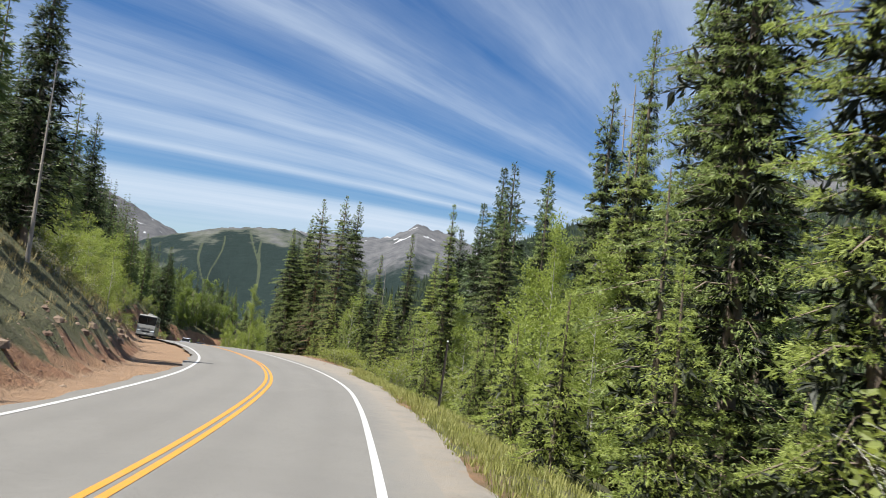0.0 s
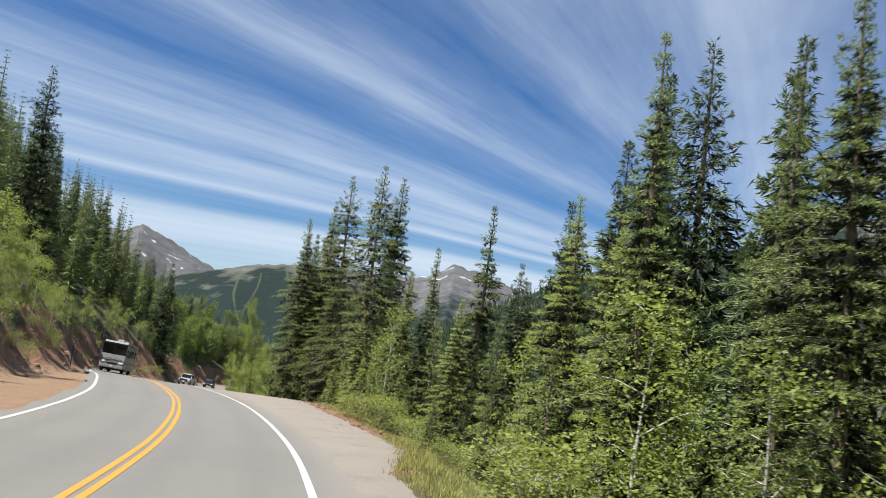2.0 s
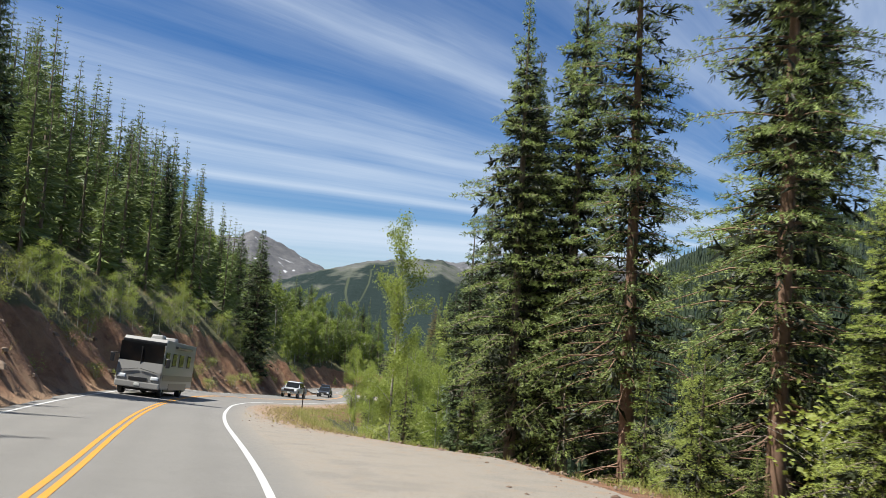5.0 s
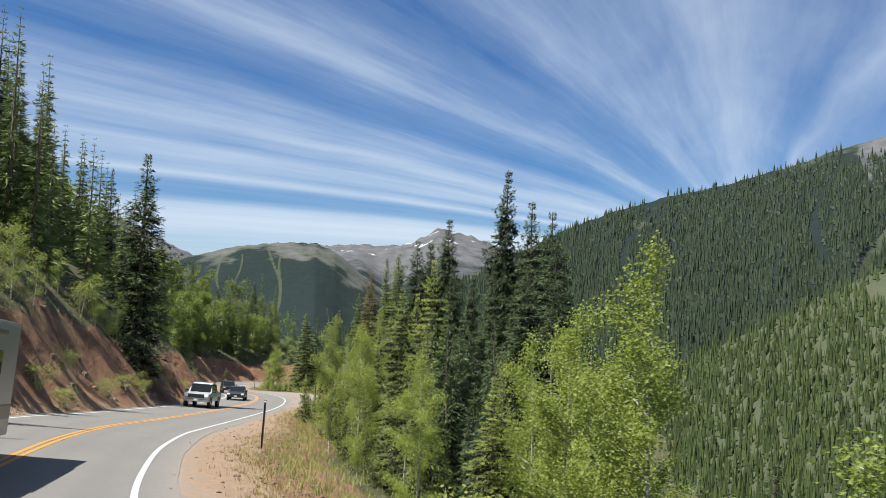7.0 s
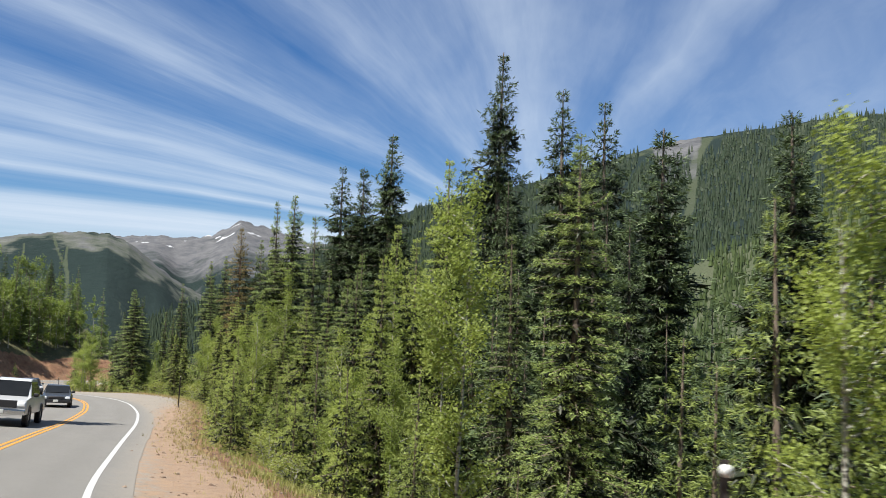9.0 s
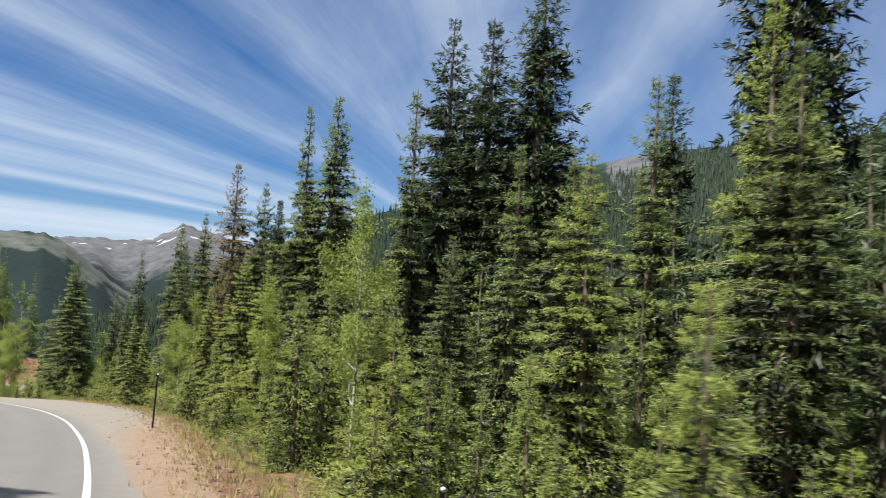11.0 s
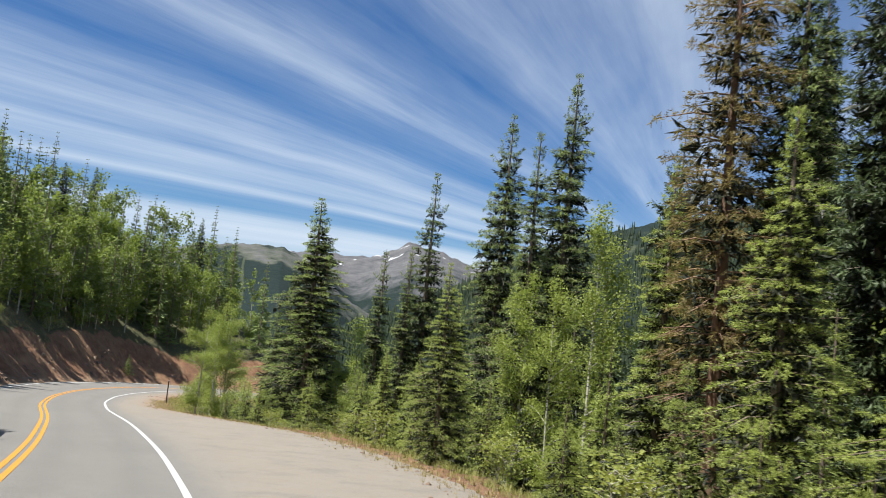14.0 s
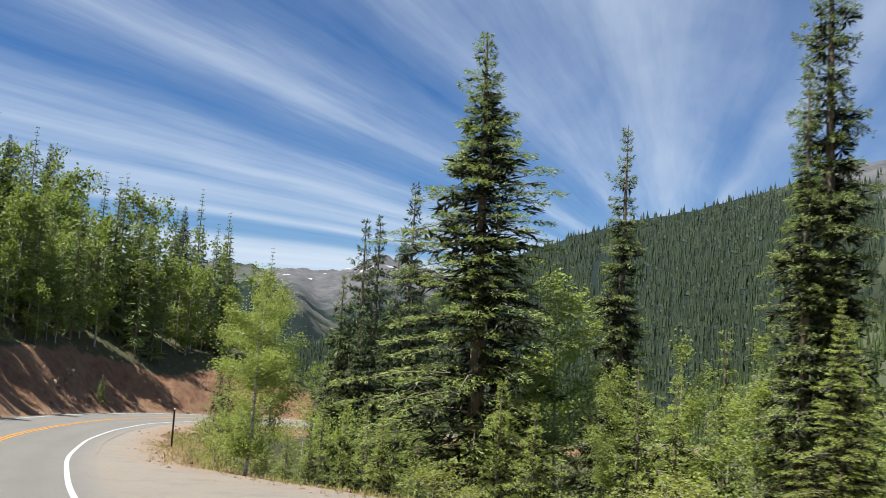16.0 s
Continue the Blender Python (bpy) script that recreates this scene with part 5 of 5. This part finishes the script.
M_CHROME = plain("chrome", (0.6, 0.6, 0.6), 0.15, 1.0)
M_PLATE = plain("plate", (0.55, 0.56, 0.52), 0.5)


def on_road(ob, y, offset, away=False):
    """Stand a vehicle (its nose to -y) on the road at a station of the plan."""
    i = int(np.argmax(PLAN_Y > y))
    p = LINE[i] + RIGHTWARD[i] * offset
    fwd = TANGENT[i] * (-1 if not away else 1)
    slope = (LINE_Z[min(i + 3, len(LINE) - 1)] - LINE_Z[i - 3]) / 6.0 * (-1 if not away else 1)
    f = Vector((fwd[0], fwd[1], slope)).normalized()
    side = Vector((RIGHTWARD[i][0], RIGHTWARD[i][1], -BANK[i])).normalized() * (-1 if not away else 1)
    up = side.cross(f).normalized()
    m = Matrix((side, -f, up)).transposed().to_4x4()
    if m.determinant() < 0:
        m = Matrix((-side, -f, up)).transposed().to_4x4()
    m.translation = (p[0], p[1], float(road_z(i, offset)) + 0.022)
    ob.matrix_basis = m


def motorhome():
    root = new("motorhome")
    L, W, H = 9.6, 2.5, 3.25
    outline = [(-L / 2 + 0.02, 0.62), (-L / 2 - 0.02, 1.35), (-L / 2 + 0.16, 2.85), (-L / 2 + 0.5, H), (L / 2, H), (L / 2, 0.55), (-L / 2 + 0.3, 0.45)]
    part("body", profile_body(outline, W, 0.04, 1.0, H, 0.07), M_RVWHITE, root)
    part("windshield", box((W - 0.1, 0.06, 1.62), (0, -L / 2 + 0.045, 2.12), 0.05, turn=(6.5, 0, 0)), M_GLASS, root, "wide dark windshield")
    part("divider", box((0.05, 0.07, 1.35), (0, -L / 2 + 0.03, 2.02), 0.01, turn=(6.5, 0, 0)), M_BLACK, root)
    part("brow", box((W - 0.1, 0.35, 0.16), (0, -L / 2 + 0.36, 3.0), 0.05), M_BLACK, root, "dark cap above the windshield")
    for s in (-1, 1):
        part("stripe", box((0.02, L - 0.5, 0.34), (s * (W / 2 + 0.006), 0.1, 1.12), 0.008), M_RVGREY, root, "grey-brown swoosh along the side")
        for y, w in ((-3.9, 1.0), (-1.9, 1.1), (0.2, 1.3), (2.6, 1.0)):
            fr = part("side_window", box((0.03, w, 0.72), (s * (W / 2 + 0.0), y, 2.2), 0.02), M_GLASS, root, "tinted side window")
            part("frame", box((0.035, w + 0.1, 0.05), (s * (W / 2 + 0.0), y, 1.82), 0.01), M_BLACK, fr)
        part("headlight", box((0.42, 0.08, 0.2), (s * 0.9, -L / 2 - 0.005, 1.02), 0.04), M_LAMP, root, "clear headlight")
        arm = part("mirror", box((0.22, 0.14, 0.5), (s * (W / 2 + 0.28), -L / 2 - 0.15, 1.95), 0.04), M_BLACK, root, "black wing mirror")
        part("arm", box((0.3, 0.04, 0.05), (s * (W / 2 + 0.1), -L / 2 - 0.02, 2.2), 0.01), M_BLACK, arm)
        part("wiper", box((0.9, 0.03, 0.03), (s * 0.5, -L / 2 - 0.06, 1.42), 0.008, turn=(0, s * 10, 0)), M_BLACK, root)
        for y in (-L / 2 + 1.1, L / 2 - 3.0):
            wheel(root, s * (W / 2 - 0.2), y, 0.48, 0.28, M_CHROME)
        part("skirt", box((0.05, L - 4.2, 0.4), (s * (W / 2 - 0.01), 0.2, 0.62), 0.02), M_RVGREY, root)
    part("bumper", box((W - 0.06, 0.2, 0.34), (0, -L / 2 + 0.02, 0.6), 0.06), M_RVWHITE, root)
    part("grille", box((1.0, 0.05, 0.2), (0, -L / 2 - 0.03, 0.92), 0.02), M_BLACK, root, "black front grille")
    part("number_plate", box((0.3, 0.02, 0.15), (0, -L / 2 - 0.09, 0.62), 0.006), M_PLATE, root)
    part("chassis", box((W - 0.5, L - 1.6, 0.3), (0, 0, 0.42), 0.03), M_BLACK, root)
    for y in (-1.8, 1.9):
        part("air_conditioner", box((0.75, 1.0, 0.3), (0.1, y, H + 0.13), 0.09, 0.85), M_RVWHITE, root, "white rooftop air conditioner")
    part("roof_vent", box((0.4, 0.4, 0.16), (-0.5, 0.1, H + 0.06), 0.04), M_BLACK, root)
    part("awning", box((0.14, 4.8, 0.14), (W / 2 + 0.05, 0.4, 2.95), 0.04), M_RVGREY, root, "rolled-up awning")
    return tagged(root, "large off-white coach motorhome with a dark windshield, oncoming on the road", "motorhome")


def car(name, paint, label, category, kind="sedan"):
    root = new(name)
    if kind == "pickup":
        L, W, H, r = 5.7, 2.0, 1.95, 0.41
        low = [(-2.8, 0.5), (-2.85, 0.75), (-2.75, 1.08), (-1.35, 1.2), (2.75, 1.2), (2.85, 0.8), (2.8, 0.52)]
        cab = [(-1.45, 1.15), (-0.75, 1.86), (-0.4, 1.93), (1.0, 1.93), (1.2, 1.8), (1.3, 1.15)]
        glass = [(-1.28, 1.22), (-0.76, 1.80), (1.0, 1.82), (1.2, 1.22)]
    elif kind == "suv":
        L, W, H, r = 4.6, 1.86, 1.68, 0.35
        low = [(-2.25, 0.4), (-2.32, 0.65), (-2.2, 0.92), (-1.1, 1.05), (2.2, 1.08), (2.3, 0.7), (2.2, 0.4)]
        cab = [(-1.2, 1.0), (-0.4, 1.6), (0.0, 1.68), (1.6, 1.64), (2.0, 1.4), (2.2, 1.0)]
        glass = [(-1.02, 1.07), (-0.4, 1.55), (1.6, 1.56), (1.98, 1.1)]
    else:
        L, W, H, r = 4.75, 1.83, 1.44, 0.33
        low = [(-2.3, 0.32), (-2.38, 0.55), (-2.25, 0.74), (-1.0, 0.92), (1.5, 0.95), (2.3, 0.9), (2.36, 0.6), (2.3, 0.34)]
        cab = [(-1.05, 0.88), (-0.25, 1.38), (0.15, 1.44), (0.9, 1.41), (1.75, 0.9)]
        glass = [(-0.88, 0.95), (-0.24, 1.34), (0.9, 1.36), (1.55, 0.97)]
    z1 = cab[2][1]
    zb = cab[0][1]
    part("body", profile_body(low, W, 0.06, low[0][1], zb, 0.07), paint, root)
    part("cabin", profile_body(cab, W * 0.93, 0.2, zb, z1, 0.06), paint, root)
    part("side_windows", profile_body(glass, W * 0.945, 0.2, zb, z1, 0.0), M_GLASS, root, "dark side windows", smooth=False)
    (y0, za), (y1, zc) = cab[0], cab[1]
    mid, tilt = ((y0 + y1) / 2, (za + zc) / 2), math.degrees(math.atan2(zc - za, y1 - y0))
    ln = math.hypot(y1 - y0, zc - za)
    part("windshield", box((W * 0.78, ln * 0.84, 0.03), (0, mid[0] - 0.012, mid[1] + 0.012), 0.01, turn=(tilt, 0, 0)), M_GLASS, root, "dark windshield")
    (y0, za), (y1, zc) = cab[-2], cab[-1]
    mid, tilt = ((y0 + y1) / 2, (za + zc) / 2), math.degrees(math.atan2(zc - za, y1 - y0))
    part("rear_window", box((W * 0.74, math.hypot(y1 - y0, zc - za) * 0.8, 0.03), (0, mid[0] + 0.012, mid[1] + 0.012), 0.01, turn=(tilt, 0, 0)), M_GLASS, root)
    nose, lampz = low[1][0], (low[1][1] + low[2][1]) / 2
    part("grille", box((W * (0.62 if kind == "pickup" else 0.5), 0.06, 0.3 if kind == "pickup" else 0.16), (0, nose - 0.0, lampz), 0.03), M_BLACK, root, "black grille")
    part("bumper", box((W * 0.96, 0.16, 0.22), (0, nose + 0.02, low[0][1] + 0.1), 0.05), M_CHROME if kind == "pickup" else M_BLACK, root)
    part("number_plate", box((0.3, 0.02, 0.15), (0, nose - 0.075, low[0][1] + 0.12), 0.006), M_PLATE, root)
    for s in (-1, 1):
        part("headlight", box((0.3, 0.12, 0.17), (s * W * 0.385, nose + 0.03, lampz), 0.04), M_LAMP, root, "clear headlight")
        part("mirror", box((0.2, 0.1, 0.15), (s * (W / 2 + 0.06), cab[0][0] + 0.35, zb + 0.12), 0.04), M_BLACK, root)
        for y in (nose + 0.95, -nose - (1.2 if kind == "pickup" else 0.95)):
            wheel(root, s * (W / 2 - 0.11), y, r, 0.23, M_RIM)
            part("wheel_arch", ring_solid(r + 0.075, r + 0.02, 0.06, (s * (W / 2 - 0.02), y, r), 20), M_BLACK, root)
    if kind == "pickup":
        part("bed", box((W * 0.8, 1.35, 0.06), (0, 2.05, 1.205), 0.01), M_BLACK, root, "open black cargo bed")
    return tagged(root, label, category)


LANE_MID = LANE / 2
coach = motorhome()
on_road(coach, 135.5, -LANE_MID + 0.2)
coach.matrix_basis = coach.matrix_basis @ pose(0, 0, 0, 0, 0, -4)
on_road(car("pickup_truck", M_WHITECAR, "white crew-cab pickup truck, oncoming on the road", "pickup truck", "pickup"), 192, -LANE_MID)
on_road(car("car", M_CHARCOAL, "charcoal grey sedan, oncoming on the road", "car", "sedan"), 216, -LANE_MID)
on_road(car("car", M_NAVY, "dark blue-grey crossover, oncoming round the bend", "car", "suv"), 247.0, -LANE_MID - 0.5)


# ---- roadside posts ----
M_POST = plain("weathered dark steel", (0.036, 0.028, 0.024), 0.7, vary=0.35, scale=12)
M_REFLECT = plain("white reflector", (0.75, 0.76, 0.74), 0.25)


def marker_post(x, y, height, label):
    """A channel-shaped steel post with a small reflector near its top."""
    root = new("marker_post")
    bm = bmesh.new()
    sec = [(-0.04, 0.0), (-0.03, 0.025), (0.03, 0.025), (0.04, 0.0), (0.032, 0.0), (0.024, 0.018), (-0.024, 0.018), (-0.032, 0.0)]
    a = [bm.verts.new((u * 1.1, v * 1.1, -0.5)) for u, v in sec]
    b = [bm.verts.new((u, v, height)) for u, v in sec]
    for k in range(8):
        bm.faces.new((a[k], a[(k + 1) % 8], b[(k + 1) % 8], b[k]))
    bm.faces.new(b)
    part("post", bm, M_POST, root, smooth=False)
    bm = bmesh.new()
    bmesh.ops.create_cone(bm, cap_ends=True, segments=16, radius1=0.038, radius2=0.038, depth=0.02, matrix=pose(0, -0.015, height - 0.06, 90, 0, 0))
    part("reflector", bm, M_REFLECT, root, "round white reflector")
    root.matrix_basis = pose(x * PLAN, y * PLAN, float(ground_z(x * PLAN, y * PLAN)[0][0]), place_rnd.uniform(-2, 2), place_rnd.uniform(-1, 4), place_rnd.uniform(-15, 15))
    return tagged(root, label, "marker post", "marker posts along the road")


for x, y, h in ((-38.9, 154.6, 1.9), (-47.3, 221.7, 2.4), (0.2, 34.6, 2.6), (-70.4, 295.5, 1.9), (-37.3, 112.2, 2.2), (-42.2, 193.0, 1.4)):
    marker_post(x, y, h, "dark steel marker post with a small reflector")


# ---- loose stones and grass ----
def stone_mesh(rnd, vs, fs, p, size):
    n = len(vs)
    t0 = rnd.random() * 6.28
    for z, k in ((-0.5, 1.05), (0.12, 0.85)):
        for s in range(5):
            t = t0 + s * 1.2566 + rnd.uniform(-0.2, 0.2)
            vs.append((p[0] + math.cos(t) * size * k * rnd.uniform(0.7, 1.1), p[1] + math.sin(t) * size * k * rnd.uniform(0.7, 1.1), p[2] + z * size))
    vs.append((p[0] + rnd.uniform(-0.2, 0.2) * size, p[1], p[2] + size * rnd.uniform(0.35, 0.6)))
    for s in range(5):
        fs.append((n + s, n + (s + 1) % 5, n + 5 + (s + 1) % 5, n + 5 + s))
        fs.append((n + 5 + s, n + 5 + (s + 1) % 5, n + 10))


M_STONE = material("loose stone", lambda n, pos: (n.mix(n.add("ShaderNodeNewGeometry").outputs["Random Per Island"], (0.10, 0.062, 0.042, 1), (0.22, 0.165, 0.12, 1)), n.noise(pos, 12.0, 4)), bump=0.03)
M_GRASS = leaf_material("roadside grass", (0.12, 0.15, 0.04), (0.32, 0.32, 0.11), (0.36, 0.38, 0.1), 0.35)
M_DRYGRASS = leaf_material("dry grass", (0.17, 0.14, 0.06), (0.36, 0.31, 0.15), (0.36, 0.3, 0.1), 0.3)


def strewn(count, y0, y1, choose_d, rnd):
    i0, i1 = int(np.argmax(PLAN_Y > y0)), int(np.argmax(PLAN_Y > y1))
    idx = np.array([rnd.randrange(i0, i1) for _ in range(count)])
    d = np.array([choose_d(i) for i in idx])
    p = LINE[idx] + RIGHTWARD[idx] * d[:, None] + np.array([[rnd.uniform(-0.5, 0.5), rnd.uniform(-0.5, 0.5)] for _ in range(count)])
    return np.column_stack([p, ground_z(p[:, 0], p[:, 1])[0]])


srnd = random.Random(21)
vs, fs = [], []
for p in strewn(2300, 10, 366, lambda i: -(LEFT[i] + abs(srnd.gauss(0.3, 0.0)) + srnd.random() ** 1.6 * (BANKTOP[i] + 0.5) - srnd.random() * 0.8), srnd):
    stone_mesh(srnd, vs, fs, p, 0.04 + 0.30 * srnd.random() ** 5)
for p in strewn(2600, 60, 330, lambda i: RIGHT[i] + srnd.gauss(-0.3, 0.8), srnd):
    stone_mesh(srnd, vs, fs, p + np.array([0, 0, 0.04]), 0.02 + 0.11 * srnd.random() ** 4)
for p in strewn(1500, 112, 232, lambda i: LANE + 0.7 + (RIGHT[i] - LANE) * srnd.random(), srnd):
    stone_mesh(srnd, vs, fs, p + np.array([0, 0, 0.05]), 0.015 + 0.07 * srnd.random() ** 4)
tagged(link_mesh("stones", vs, fs, M_STONE, smooth=False), "loose red-brown stones on the bank and the road's edge", "stones", kind="stuff")


def tufts(name, pts, rnd, lo, hi, mat, label, blades=6):
    vs, fs = [], []
    for p in pts:
        h0 = rnd.uniform(lo, hi)
        for b in range(blades):
            t = rnd.random() * 6.28
            o = Vector((math.cos(t), math.sin(t), 0))
            s = Vector((-o.y, o.x, 0)) * rnd.uniform(0.006, 0.014)
            q = Vector(p) + o * rnd.uniform(0, 0.12)
            h = h0 * rnd.uniform(0.6, 1.2)
            n = len(vs)
            vs += [q - s, q + s, q + o * h * rnd.uniform(0.2, 0.8) + Vector((0, 0, h))]
            fs.append((n, n + 1, n + 2))
    tagged(link_mesh(name, vs, fs, mat, smooth=False), label, "grass", kind="stuff")


grnd = random.Random(31)
pts = np.concatenate([strewn(5000, 4, 66, lambda i: RIGHT[i] + 0.1 + abs(grnd.gauss(0, 0.9)), grnd), strewn(1500, 66, 125, lambda i: RIGHT[i] + 0.7 + abs(grnd.gauss(0, 1.1)), grnd)])
tufts("grass", pts, grnd, 0.08, 0.26, M_GRASS, "green and yellow grass along the shoulder's edge")
pts = strewn(8000, 110, 330, lambda i: RIGHT[i] + 0.4 + abs(grnd.gauss(0, 1.8)), grnd)
tufts("grass", pts, grnd, 0.10, 0.32, M_GRASS, "green grass on the slope below the shoulder")
pts = np.concatenate([strewn(2600, 112, 232, lambda i: RIGHT[i] - abs(grnd.gauss(0, 0.7)), grnd), strewn(1200, 232, 300, lambda i: RIGHT[i] - abs(grnd.gauss(0, 0.5)), grnd)])
tufts("grass", pts + np.array([0, 0, 0.03]), grnd, 0.06, 0.2, M_DRYGRASS, "sparse dry grass on the gravel's edge")
pts = strewn(6000, 8, 366, lambda i: -(LEFT[i] + grnd.random() ** 0.5 * (BANKTOP[i] + 3.0) + 0.3), grnd)
tufts("grass", pts, grnd, 0.15, 0.5, M_DRYGRASS, "dry grass on the cut bank")
